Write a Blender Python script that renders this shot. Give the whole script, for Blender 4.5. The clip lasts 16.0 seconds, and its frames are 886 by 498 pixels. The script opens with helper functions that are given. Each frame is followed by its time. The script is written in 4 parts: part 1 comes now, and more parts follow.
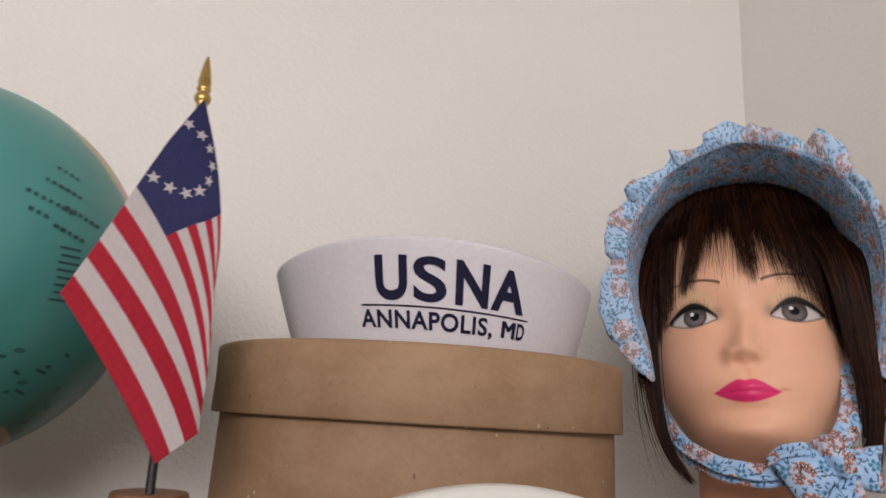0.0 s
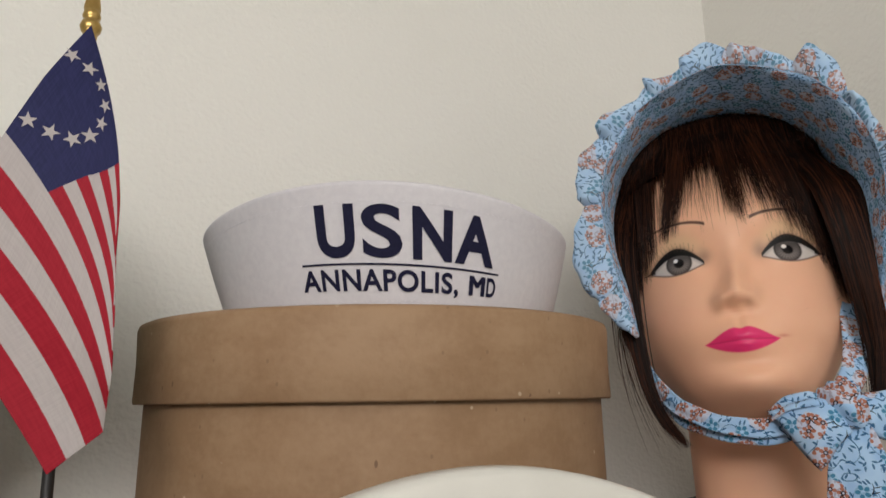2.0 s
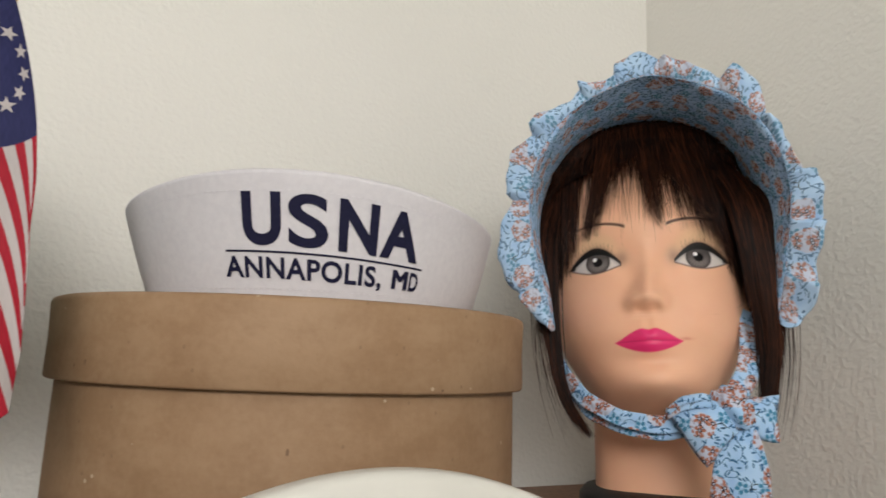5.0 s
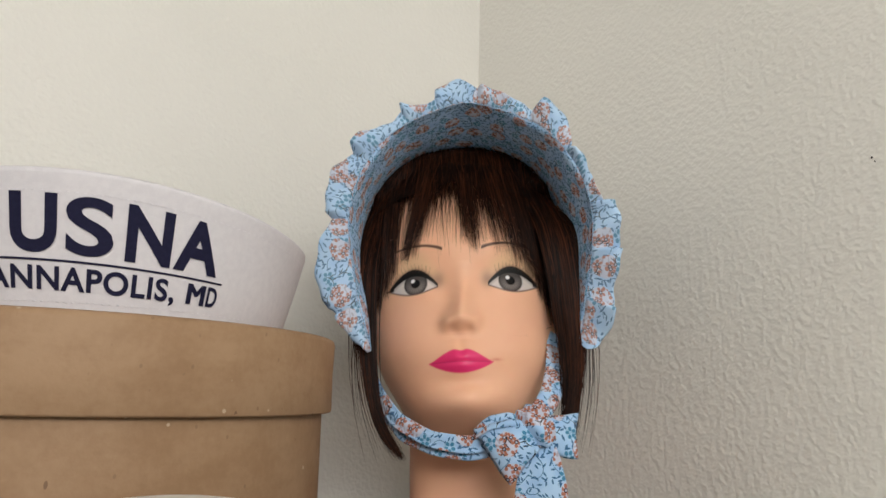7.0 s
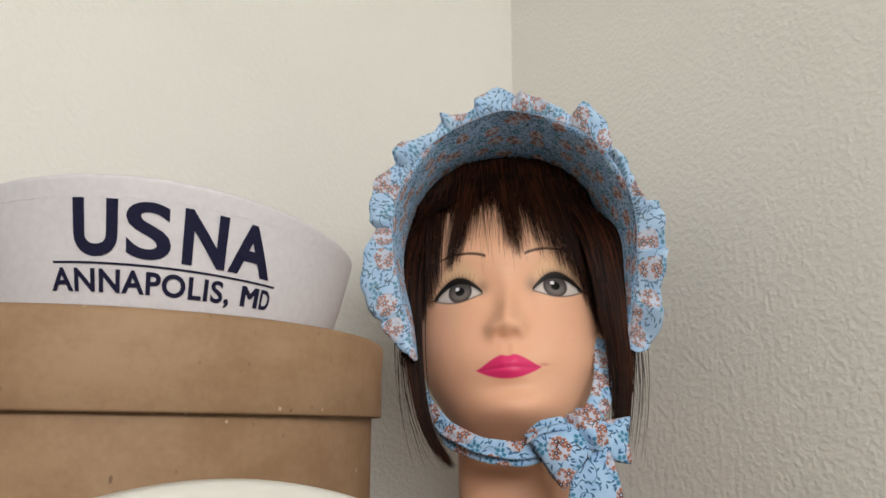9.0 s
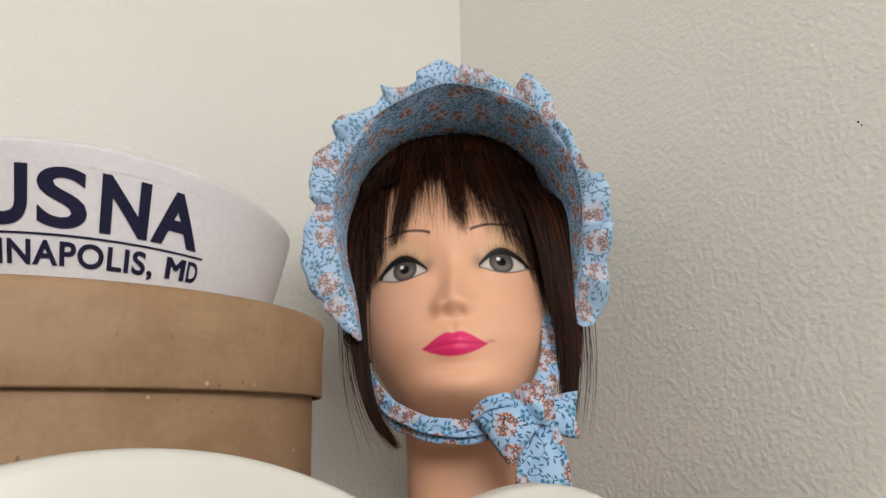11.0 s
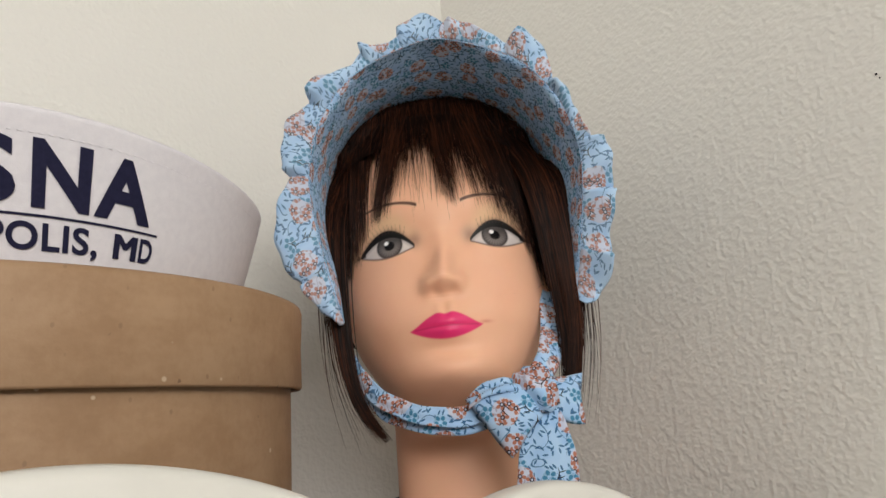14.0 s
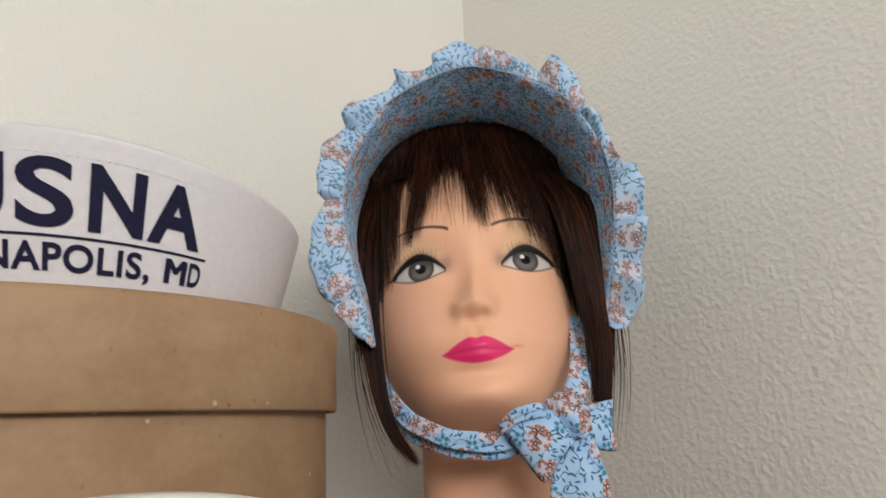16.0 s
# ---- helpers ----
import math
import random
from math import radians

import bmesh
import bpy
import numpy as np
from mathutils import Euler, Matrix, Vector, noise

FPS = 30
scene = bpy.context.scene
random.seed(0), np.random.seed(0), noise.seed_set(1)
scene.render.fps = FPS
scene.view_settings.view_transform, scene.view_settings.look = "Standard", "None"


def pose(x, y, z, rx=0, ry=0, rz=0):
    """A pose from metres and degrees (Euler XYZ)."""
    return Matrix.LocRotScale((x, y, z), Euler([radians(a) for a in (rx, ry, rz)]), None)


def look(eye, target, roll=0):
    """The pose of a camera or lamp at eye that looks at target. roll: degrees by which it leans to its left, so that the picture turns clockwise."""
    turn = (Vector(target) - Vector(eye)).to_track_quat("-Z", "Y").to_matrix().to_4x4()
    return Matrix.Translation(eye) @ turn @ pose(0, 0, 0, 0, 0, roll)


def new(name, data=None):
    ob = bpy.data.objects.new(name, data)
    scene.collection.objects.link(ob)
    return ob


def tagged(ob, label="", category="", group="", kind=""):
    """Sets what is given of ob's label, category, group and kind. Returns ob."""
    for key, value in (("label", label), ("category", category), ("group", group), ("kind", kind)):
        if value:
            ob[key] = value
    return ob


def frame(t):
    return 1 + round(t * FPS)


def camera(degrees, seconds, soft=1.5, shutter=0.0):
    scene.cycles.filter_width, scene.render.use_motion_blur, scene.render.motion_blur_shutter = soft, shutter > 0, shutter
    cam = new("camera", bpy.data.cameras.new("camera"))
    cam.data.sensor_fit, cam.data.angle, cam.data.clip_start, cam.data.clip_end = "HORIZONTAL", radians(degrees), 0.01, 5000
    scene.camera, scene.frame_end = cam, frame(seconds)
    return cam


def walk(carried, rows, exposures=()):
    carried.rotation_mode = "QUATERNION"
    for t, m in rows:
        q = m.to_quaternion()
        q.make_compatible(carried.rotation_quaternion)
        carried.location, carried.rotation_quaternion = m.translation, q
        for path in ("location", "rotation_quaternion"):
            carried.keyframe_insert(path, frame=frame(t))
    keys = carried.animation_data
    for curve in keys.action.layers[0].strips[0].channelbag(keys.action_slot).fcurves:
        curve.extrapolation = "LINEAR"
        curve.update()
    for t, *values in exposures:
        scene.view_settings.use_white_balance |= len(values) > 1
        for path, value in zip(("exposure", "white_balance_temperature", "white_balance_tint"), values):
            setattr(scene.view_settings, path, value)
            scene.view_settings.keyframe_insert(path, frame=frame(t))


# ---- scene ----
cam = camera(65.10, 16.0, shutter=0.5)
PATH = [
    (0, (0.0493, 0.0652, 1.5626), (-0.1684, 1.9959, 2.0371), 3.37),
    (0.5, (0.0612, 0.1060, 1.5756), (-0.1384, 2.0508, 1.9974), -0.84),
    (1, (0.0461, 0.1275, 1.5839), (-0.1060, 2.0855, 1.9624), -0.19),
    (1.5, (0.0477, 0.1364, 1.5749), (-0.0849, 2.0986, 1.9388), -1.13),
    (2, (0.0430, 0.1319, 1.5596), (-0.0455, 2.0846, 1.9827), -0.79),
    (2.5, (0.0342, 0.1293, 1.5534), (-0.0506, 2.0841, 1.9675), 0.35),
    (3, (0.0302, 0.1235, 1.5502), (-0.0324, 2.0833, 1.9442), 1.06),
    (3.2, (0.0307, 0.1213, 1.5466), (-0.0149, 2.0806, 1.9453), 1.41),
    (5.3, (0.0541, 0.1212, 1.5786), (0.2259, 2.0897, 1.8879), 2.56),
    (5.5, (0.0565, 0.1396, 1.5763), (0.4520, 2.0689, 1.9245), 1.92),
    (6, (0.0560, 0.1411, 1.5735), (0.5347, 2.0515, 1.9218), 1.24),
    (6.5, (0.0625, 0.1301, 1.5767), (0.5605, 2.0284, 1.9622), 1.65),
    (7, (0.0716, 0.1257, 1.5734), (0.5910, 2.0145, 1.9766), 1.66),
    (7.5, (0.0689, 0.1184, 1.5717), (0.5587, 2.0126, 1.9868), 1.55),
    (8, (0.0509, 0.1206, 1.5616), (0.5315, 2.0220, 1.9534), -0.23),
    (8.5, (0.0537, 0.1254, 1.5609), (0.5461, 2.0048, 2.0356), -0.14),
    (9, (0.0647, 0.1290, 1.5551), (0.4858, 2.0213, 2.0467), 0.68),
    (9.5, (0.0698, 0.1397, 1.5548), (0.5479, 2.0228, 2.0295), 0.38),
    (9.7, (0.0796, 0.1342, 1.5541), (0.5654, 2.0172, 2.0215), -0.26),
    (11.8, (0.0760, 0.1587, 1.5377), (0.6510, 2.0083, 2.0364), -1.79),
    (12, (0.0742, 0.1646, 1.5427), (0.6557, 2.0187, 2.0161), -2.19),
    (12.5, (0.0801, 0.1746, 1.5439), (0.6749, 2.0311, 1.9906), -1.87),
    (13, (0.0762, 0.1702, 1.5551), (0.6859, 2.0268, 1.9808), -3.19),
    (13.5, (0.0841, 0.1794, 1.5491), (0.6796, 2.0382, 1.9852), -3.04),
    (14, (0.0863, 0.1845, 1.5468), (0.6754, 2.0446, 1.9861), -2.75),
    (14.5, (0.0850, 0.1856, 1.5496), (0.6732, 2.0423, 2.0040), -2.89),
    (15, (0.0776, 0.1846, 1.5483), (0.6534, 2.0437, 2.0088), -2.30),
    (15.5, (0.0808, 0.1874, 1.5514), (0.6605, 2.0475, 2.0035), -2.28),
    (16, (0.0690, 0.1840, 1.5519), (0.6394, 2.0389, 2.0354), -1.79),
]
# the clip's camera settles its exposure and white balance on the way
TONE = [(0.0, -0.19, 6500, 19), (0.6, -0.20, 6500, 15), (1.5, -0.21, 6500, 11), (3.2, -0.21, 6500, 10), (5.5, 0.0, 6500, 9), (9.5, 0.02, 6500, 9), (12.0, 0.06, 6500, 10), (16.0, 0.04, 6500, 10)]
walk(cam, [(t, look(eye, target, roll)) for t, eye, target, roll in PATH], TONE)

# ---- light ----
W_YAW = 22.0
ROOM = pose(0.331, 0.92, 0, 0, 0, W_YAW)      # the corner of the room: back wall along -x, side wall along -y

world = bpy.data.worlds.new("world")
scene.world = world
world.use_nodes = True
_bg = world.node_tree.nodes["Background"]
_sky = world.node_tree.nodes.new("ShaderNodeTexSky")
_sky.sky_type, _sky.sun_disc = "NISHITA", False
_sky.sun_elevation, _sky.sun_rotation = radians(40), radians(60)
world.node_tree.links.new(_sky.outputs[0], _bg.inputs[0])
_bg.inputs[1].default_value = 0.1

_win = bpy.data.lights.new("window_light", "AREA")
_win.shape, _win.size, _win.size_y = "RECTANGLE", 1.4, 0.46
_win.energy, _win.color = 32.5, (1.0, 0.968, 0.935)
new("window_light", _win).matrix_world = ROOM @ pose(-1.28, -2.28, 2.18, 78, 0, 0)


# ---- materials ----
class NT:
    """Small helper to write node trees."""
    def __init__(self, name):
        self.mat = bpy.data.materials.new(name)
        self.mat.use_nodes = True
        self.t = self.mat.node_tree
        self.bsdf = self.t.nodes["Principled BSDF"]

    def node(self, kind, **values):
        n = self.t.nodes.new(kind)
        for k, v in values.items():
            n.inputs[k.replace("_", " ")].default_value = v
        return n

    def link(self, a, b):
        self.t.links.new(a, b)

    def math(self, op, a, b=0.0, c=0.0):
        n = self.t.nodes.new("ShaderNodeMath")
        n.operation = op
        for k, v in enumerate((a, b, c)):
            if isinstance(v, (int, float)):
                n.inputs[k].default_value = v
            else:
                self.link(v, n.inputs[k])
        return n.outputs[0]

    def coords(self, kind="Object"):
        return self.t.nodes.new("ShaderNodeTexCoord").outputs[kind]

    def mapped(self, vec, scale=(1, 1, 1), loc=(0, 0, 0)):
        n = self.t.nodes.new("ShaderNodeMapping")
        n.inputs["Scale"].default_value, n.inputs["Location"].default_value = scale, loc
        self.link(vec, n.inputs["Vector"])
        return n.outputs[0]

    def noise(self, vec, scale, detail=3.0, rough=0.55, color=False):
        n = self.t.nodes.new("ShaderNodeTexNoise")
        n.inputs["Scale"].default_value, n.inputs["Detail"].default_value, n.inputs["Roughness"].default_value = scale, detail, rough
        self.link(vec, n.inputs["Vector"])
        return n.outputs["Color" if color else "Fac"]

    def voronoi(self, vec, scale, out="Distance", feature="F1", rand=1.0):
        n = self.t.nodes.new("ShaderNodeTexVoronoi")
        n.feature = feature
        n.inputs["Scale"].default_value, n.inputs["Randomness"].default_value = scale, rand
        self.link(vec, n.inputs["Vector"])
        return n.outputs[out]

    def step(self, x, lo, hi):
        n = self.t.nodes.new("ShaderNodeMapRange")
        n.interpolation_type = "SMOOTHSTEP"
        n.inputs["From Min"].default_value, n.inputs["From Max"].default_value = lo, hi
        self.link(x, n.inputs["Value"])
        return n.outputs[0]

    def mix(self, fac, a, b):
        n = self.t.nodes.new("ShaderNodeMix")
        n.data_type = "RGBA"
        for k, v in ((0, fac), (6, a), (7, b)):
            if isinstance(v, (int, float)):
                n.inputs[k].default_value = v
            elif isinstance(v, tuple):
                n.inputs[k].default_value = (*v, 1)
            else:
                self.link(v, n.inputs[k])
        return n.outputs[2]

    def bump(self, height, strength, dist):
        n = self.node("ShaderNodeBump", Strength=strength, Distance=dist)
        self.link(height, n.inputs["Height"])
        self.link(n.outputs[0], self.bsdf.inputs["Normal"])

    def base(self, c):
        if isinstance(c, tuple):
            self.bsdf.inputs["Base Color"].default_value = (*c, 1)
        else:
            self.link(c, self.bsdf.inputs["Base Color"])

    def set(self, rough=0.5, metal=0.0, spec=0.5):
        b = self.bsdf.inputs
        b["Roughness"].default_value, b["Metallic"].default_value, b["Specular IOR Level"].default_value = rough, metal, spec
        return self


def grained(name, a, b, scale, rough=0.6, metal=0.0, bump=0.2, dist=0.0005, spec=0.5):
    m = NT(name).set(rough, metal, spec)
    co = m.coords()
    n1, n2 = m.noise(co, scale, 4.0), m.noise(co, scale * 9, 3.0)
    f = m.math("ADD", m.math("MULTIPLY", n1, 0.65), m.math("MULTIPLY", n2, 0.35))
    m.base(m.mix(m.step(f, 0.35, 0.65), a, b))
    m.bump(n2, bump, dist)
    return m.mat


def plaster(name, a, b, strength):
    """Painted plaster with an orange-peel texture."""
    m = NT(name).set(0.75, 0, 0.3)
    co = m.coords()
    warp = m.t.nodes.new("ShaderNodeVectorMath")
    warp.operation = "MULTIPLY_ADD"
    m.link(m.noise(co, 90, 2, color=True), warp.inputs[0])
    warp.inputs[1].default_value = (0.0014, 0.0014, 0.0014)
    m.link(co, warp.inputs[2])
    n1 = m.noise(warp.outputs[0], 195, 1.0, 0.5)
    n2 = m.noise(warp.outputs[0], 430, 1.5, 0.5)
    f = m.math("ADD", m.step(n1, 0.28, 0.80), m.math("MULTIPLY", n2, 0.18))
    big = m.noise(co, 1.8, 4.0)
    m.base(m.mix(m.step(big, 0.3, 0.7), a, b))
    m.bump(f, strength, 0.0024)
    return m.mat


M_WALL = plaster("wall_paint", (0.79, 0.775, 0.725), (0.82, 0.805, 0.76), 0.23)
M_CEIL = plaster("ceiling_paint", (0.78, 0.77, 0.74), (0.80, 0.79, 0.76), 0.3)
M_FLOOR = grained("floor_carpet", (0.30, 0.265, 0.225), (0.37, 0.33, 0.28), 60, 0.95)
M_WALL_FAR = plaster("far_wall_paint", (0.70, 0.685, 0.635), (0.74, 0.725, 0.675), 0.3)
M_WHITE = grained("white_satin_paint", (0.66, 0.65, 0.60), (0.70, 0.69, 0.64), 9, 0.38, bump=0.06, dist=0.0008)
M_BLACK = grained("black_plastic", (0.012, 0.011, 0.011), (0.02, 0.018, 0.018), 60, 0.5)
M_GOLD = grained("gilt_plastic", (0.46, 0.30, 0.09), (0.58, 0.40, 0.15), 90, 0.32, 0.85, 0.1)
M_HAT = grained("white_cotton_twill", (0.64, 0.62, 0.655), (0.69, 0.67, 0.70), 260, 0.85, bump=0.25, dist=0.0004, spec=0.2)
M_INK = grained("navy_print", (0.012, 0.012, 0.035), (0.016, 0.016, 0.045), 500, 0.8, spec=0.15)
M_THREAD = grained("white_thread", (0.70, 0.68, 0.725), (0.74, 0.72, 0.76), 800, 0.9)
M_GLASS = NT("window_glass").set(0.02).mat
M_GLASS.node_tree.nodes["Principled BSDF"].inputs["Transmission Weight"].default_value = 1.0


def kraft():
    """Kraft pulp board with fibres and specks."""
    m = NT("kraft_board").set(0.62, 0, 0.32)
    co = m.coords()
    n1, n2, n3 = m.noise(co, 22, 4), m.noise(co, 260, 3), m.noise(m.mapped(co, (0.35, 0.35, 1)), 70, 3)
    f = m.math("ADD", m.math("MULTIPLY", n1, 0.5), m.math("ADD", m.math("MULTIPLY", n2, 0.2), m.math("MULTIPLY", n3, 0.3)))
    c = m.mix(m.step(f, 0.36, 0.64), (0.282, 0.170, 0.092), (0.368, 0.238, 0.140))
    warped = m.mapped(co, (1, 1, 0.45))
    keep = m.math("GREATER_THAN", m.noise(m.mapped(co, loc=(3, 1, 2)), 30, 1), 0.44)
    dark = m.math("MULTIPLY", m.math("SUBTRACT", 1.0, m.step(m.voronoi(warped, 90), 0.055, 0.085)), keep)
    c = m.mix(m.math("MULTIPLY", dark, 0.65), c, (0.11, 0.06, 0.035))
    keep3 = m.math("GREATER_THAN", m.noise(m.mapped(co, loc=(4, 9, 6)), 55, 1), 0.50)
    fleck = m.math("MULTIPLY", m.math("SUBTRACT", 1.0, m.step(m.voronoi(m.mapped(co, (1, 1, 0.7), (5, 2, 8)), 120), 0.055, 0.12)), keep3)
    c = m.mix(m.math("MULTIPLY", fleck, 0.4), c, (0.16, 0.095, 0.055))
    keep2 = m.math("GREATER_THAN", m.noise(m.mapped(co, loc=(7, 5, 1)), 36, 1), 0.55)
    pale = m.math("MULTIPLY", m.math("SUBTRACT", 1.0, m.step(m.voronoi(m.mapped(co, loc=(2, 3, 4)), 85), 0.07, 0.11)), keep2)
    c = m.mix(m.math("MULTIPLY", pale, 0.6), c, (0.66, 0.54, 0.40))
    m.base(c)
    m.bump(m.math("ADD", n2, m.math("MULTIPLY", n1, 0.6)), 0.25, 0.0006)
    return m.mat


def calico(name, pale):
    """Light blue calico with clusters of rust flowers, teal flowers and sprigs and black tendrils, laid out in metres
    on the cloth; pale: how much light through the cloth is mixed into its colour.
    """
    m = NT(name).set(0.8, 0, 0.2)
    uv = m.coords("UV")

    def cells(scale, off):
        """Scattered motifs: local place (mm) and angle round each centre, and two random numbers."""
        vec = m.mapped(uv, loc=(off, off * 0.7, 0))
        n = m.t.nodes.new("ShaderNodeTexVoronoi")
        n.voronoi_dimensions = "2D"
        n.inputs["Scale"].default_value, n.inputs["Randomness"].default_value = scale, 0.85
        m.link(vec, n.inputs["Vector"])
        d = m.t.nodes.new("ShaderNodeVectorMath")
        d.operation = "SUBTRACT"
        m.link(vec, d.inputs[0])
        m.link(n.outputs["Position"], d.inputs[1])
        s = m.t.nodes.new("ShaderNodeSeparateXYZ")
        m.link(d.outputs[0], s.inputs[0])
        c = m.t.nodes.new("ShaderNodeSeparateColor")
        m.link(n.outputs["Color"], c.inputs[0])
        x, y = m.math("MULTIPLY", s.outputs[0], 1000.0), m.math("MULTIPLY", s.outputs[1], 1000.0)
        r = m.math("SQRT", m.math("ADD", m.math("MULTIPLY", x, x), m.math("MULTIPLY", y, y)))
        return x, y, r, m.math("ARCTAN2", y, x), c.outputs[0], c.outputs[1]

    def turned(x, y, rnd):
        a = m.math("MULTIPLY", rnd, 6.283)
        ca, sa = m.math("COSINE", a), m.math("SINE", a)
        return (m.math("ADD", m.math("MULTIPLY", x, ca), m.math("MULTIPLY", y, sa)), m.math("SUBTRACT", m.math("MULTIPLY", y, ca), m.math("MULTIPLY", x, sa)))

    def petals(r, th, rnd, size):
        lobe = m.math("ABSOLUTE", m.math("COSINE", m.math("ADD", m.math("MULTIPLY", th, 2.5), m.math("MULTIPLY", rnd, 6.0))))
        edge = m.math("MULTIPLY", m.math("ADD", 0.30, m.math("MULTIPLY", m.math("POWER", lobe, 0.7), 0.70)), size)
        gap = m.step(lobe, 0.22, 0.42)
        return m.math("MULTIPLY", m.math("MULTIPLY", m.step(m.math("SUBTRACT", edge, r), 0.0, 0.25), gap), m.step(r, size * 0.27, size * 0.33))

    def stroke(x, y, a, b):
        e = m.math("ADD", m.math("POWER", m.math("ABSOLUTE", m.math("DIVIDE", x, a)), 1.6), m.math("POWER", m.math("ABSOLUTE", m.math("DIVIDE", y, b)), 1.6))
        return m.math("SUBTRACT", 1.0, m.step(e, 0.75, 1.1))

    teal = (0.024, 0.110, 0.255)
    c = m.mix(m.step(m.noise(uv, 60, 2), 0.35, 0.65), (0.33, 0.53, 0.80), (0.43, 0.63, 0.86))
    # thin vines along the contours of a smooth field
    field = m.noise(uv, 62, 0.6)
    vine = m.math("SUBTRACT", 1.0, m.step(m.math("ABSOLUTE", m.math("SUBTRACT", m.math("FRACT", m.math("MULTIPLY", field, 4.5)), 0.5)), 0.022, 0.05))
    c = m.mix(m.math("MULTIPLY", m.math("MULTIPLY", vine, m.step(m.noise(m.mapped(uv, loc=(1, 1, 0)), 80, 0), 0.42, 0.46)), 0.9), c, teal)
    # leaves
    for k in range(2):
        x, y, r, th, r1, r2 = cells(205 + 22 * k, 0.31 + 0.2 * k)
        x, y = turned(x, y, r1)
        leaf = m.math("MULTIPLY", stroke(x, y, 1.85, 0.62), m.math("GREATER_THAN", r2, 0.35))
        c = m.mix(m.math("MULTIPLY", leaf, 0.92), c, teal)
    # clusters of rust flowers on a pale ground
    x, y, r, th, r1, r2 = cells(40, 0.0)
    zone = m.math("SUBTRACT", 1.0, m.step(m.math("ADD", r, m.math("MULTIPLY", m.noise(uv, 160, 1), 4.0)), 9.3, 10.0))
    c = m.mix(m.math("MULTIPLY", zone, 0.52), c, (0.70, 0.60, 0.62))
    x, y, r, th, r1, r2 = cells(150, 0.57)
    c = m.mix(m.math("MULTIPLY", m.math("MULTIPLY", zone, petals(r, th, r1, 3.7)), 0.92), c, (0.40, 0.135, 0.066))
    ring = m.math("MULTIPLY", zone, m.math("SUBTRACT", 1.0, m.step(m.math("ABSOLUTE", m.math("SUBTRACT", r, 0.95)), 0.22, 0.38)))
    c = m.mix(ring, c, (0.015, 0.015, 0.025))
    # scattered teal flowers
    x, y, r, th, r1, r2 = cells(62, 0.83)
    some = m.math("MULTIPLY", m.math("GREATER_THAN", r2, 0.35), m.math("SUBTRACT", 1.0, zone))
    c = m.mix(m.math("MULTIPLY", m.math("MULTIPLY", some, m.step(m.math("SUBTRACT", 4.4, r), 0.0, 0.3)), 0.7), c, (0.36, 0.58, 0.80))
    c = m.mix(m.math("MULTIPLY", m.math("MULTIPLY", some, petals(r, th, r1, 4.2)), 0.92), c, (0.035, 0.20, 0.36))
    # black sprigs
    x, y, r, th, r1, r2 = cells(58, 0.21)
    x, y = turned(x, y, r1)
    spr = stroke(m.math("ADD", y, m.math("MULTIPLY", m.math("MULTIPLY", x, x), 0.10)), x, 0.36, 4.2)
    for sg in (-1.6, 1.6):
        spr = m.math("MAXIMUM", spr, stroke(m.math("ADD", x, m.math("ADD", sg, m.math("MULTIPLY", y, -0.5))), m.math("SUBTRACT", y, 1.6), 0.36, 2.2))
    c = m.mix(m.math("MULTIPLY", spr, m.math("GREATER_THAN", r2, 0.3)), c, (0.012, 0.014, 0.022))
    if pale:
        c = m.mix(pale, c, (0.60, 0.70, 0.79))
    m.base(c)
    m.bump(m.noise(uv, 1500, 2), 0.2, 0.0003)
    m.bsdf.inputs["Sheen Weight"].default_value = 0.1
    return m.mat


def painted_vinyl():
    """Flesh-coloured vinyl; the make-up, with its painted eye shade and catchlights, comes from the mesh's own paint
    layer.
    """
    m = NT("painted_vinyl").set(0.42, 0, 0.28)
    a = m.t.nodes.new("ShaderNodeAttribute")
    a.attribute_name = "paint"
    co = m.coords()
    n = m.noise(co, 45, 3)
    c = m.t.nodes.new("ShaderNodeMix")
    c.data_type, c.blend_type = "RGBA", "MULTIPLY"
    m.link(m.math("MULTIPLY", m.step(n, 0.3, 0.8), 0.5), c.inputs[0])
    m.link(a.outputs["Color"], c.inputs[6])
    c.inputs[7].default_value = (0.95, 0.91, 0.90, 1)
    m.base(c.outputs[2])
    m.link(m.math("SUBTRACT", 0.44, m.math("MULTIPLY", a.outputs["Alpha"], 0.36)), m.bsdf.inputs["Roughness"])
    m.bump(m.noise(co, 900, 2), 0.06, 0.0003)
    m.bsdf.inputs["Subsurface Weight"].default_value = 0.12
    m.bsdf.inputs["Subsurface Radius"].default_value = (0.006, 0.003, 0.0015)
    m.bsdf.inputs["Subsurface Scale"].default_value = 0.15
    return m.mat


def hair():
    m = NT("wig_fibre").set(0.48, 0, 0.09)
    g = m.t.nodes.new("ShaderNodeNewGeometry")
    co = m.coords()
    tone = m.math("ADD", m.math("MULTIPLY", g.outputs["Random Per Island"], 0.7), m.math("MULTIPLY", m.noise(co, 25, 2), 0.3))
    m.base(m.mix(m.step(tone, 0.35, 1.05), (0.006, 0.003, 0.0023), (0.085, 0.026, 0.011)))
    m.bsdf.inputs["Anisotropic"].default_value = 0.5
    return m.mat


def cloth(name, a, b):
    m = NT(name).set(0.7, 0, 0.25)
    uv = m.coords("UV")
    weave = m.math("ADD", m.noise(m.mapped(uv, (1, 12, 1)), 90, 2), m.noise(m.mapped(uv, (12, 1, 1)), 90, 2))
    m.base(m.mix(m.step(weave, 0.7, 1.3), a, b))
    m.bump(weave, 0.15, 0.0003)
    return m.mat


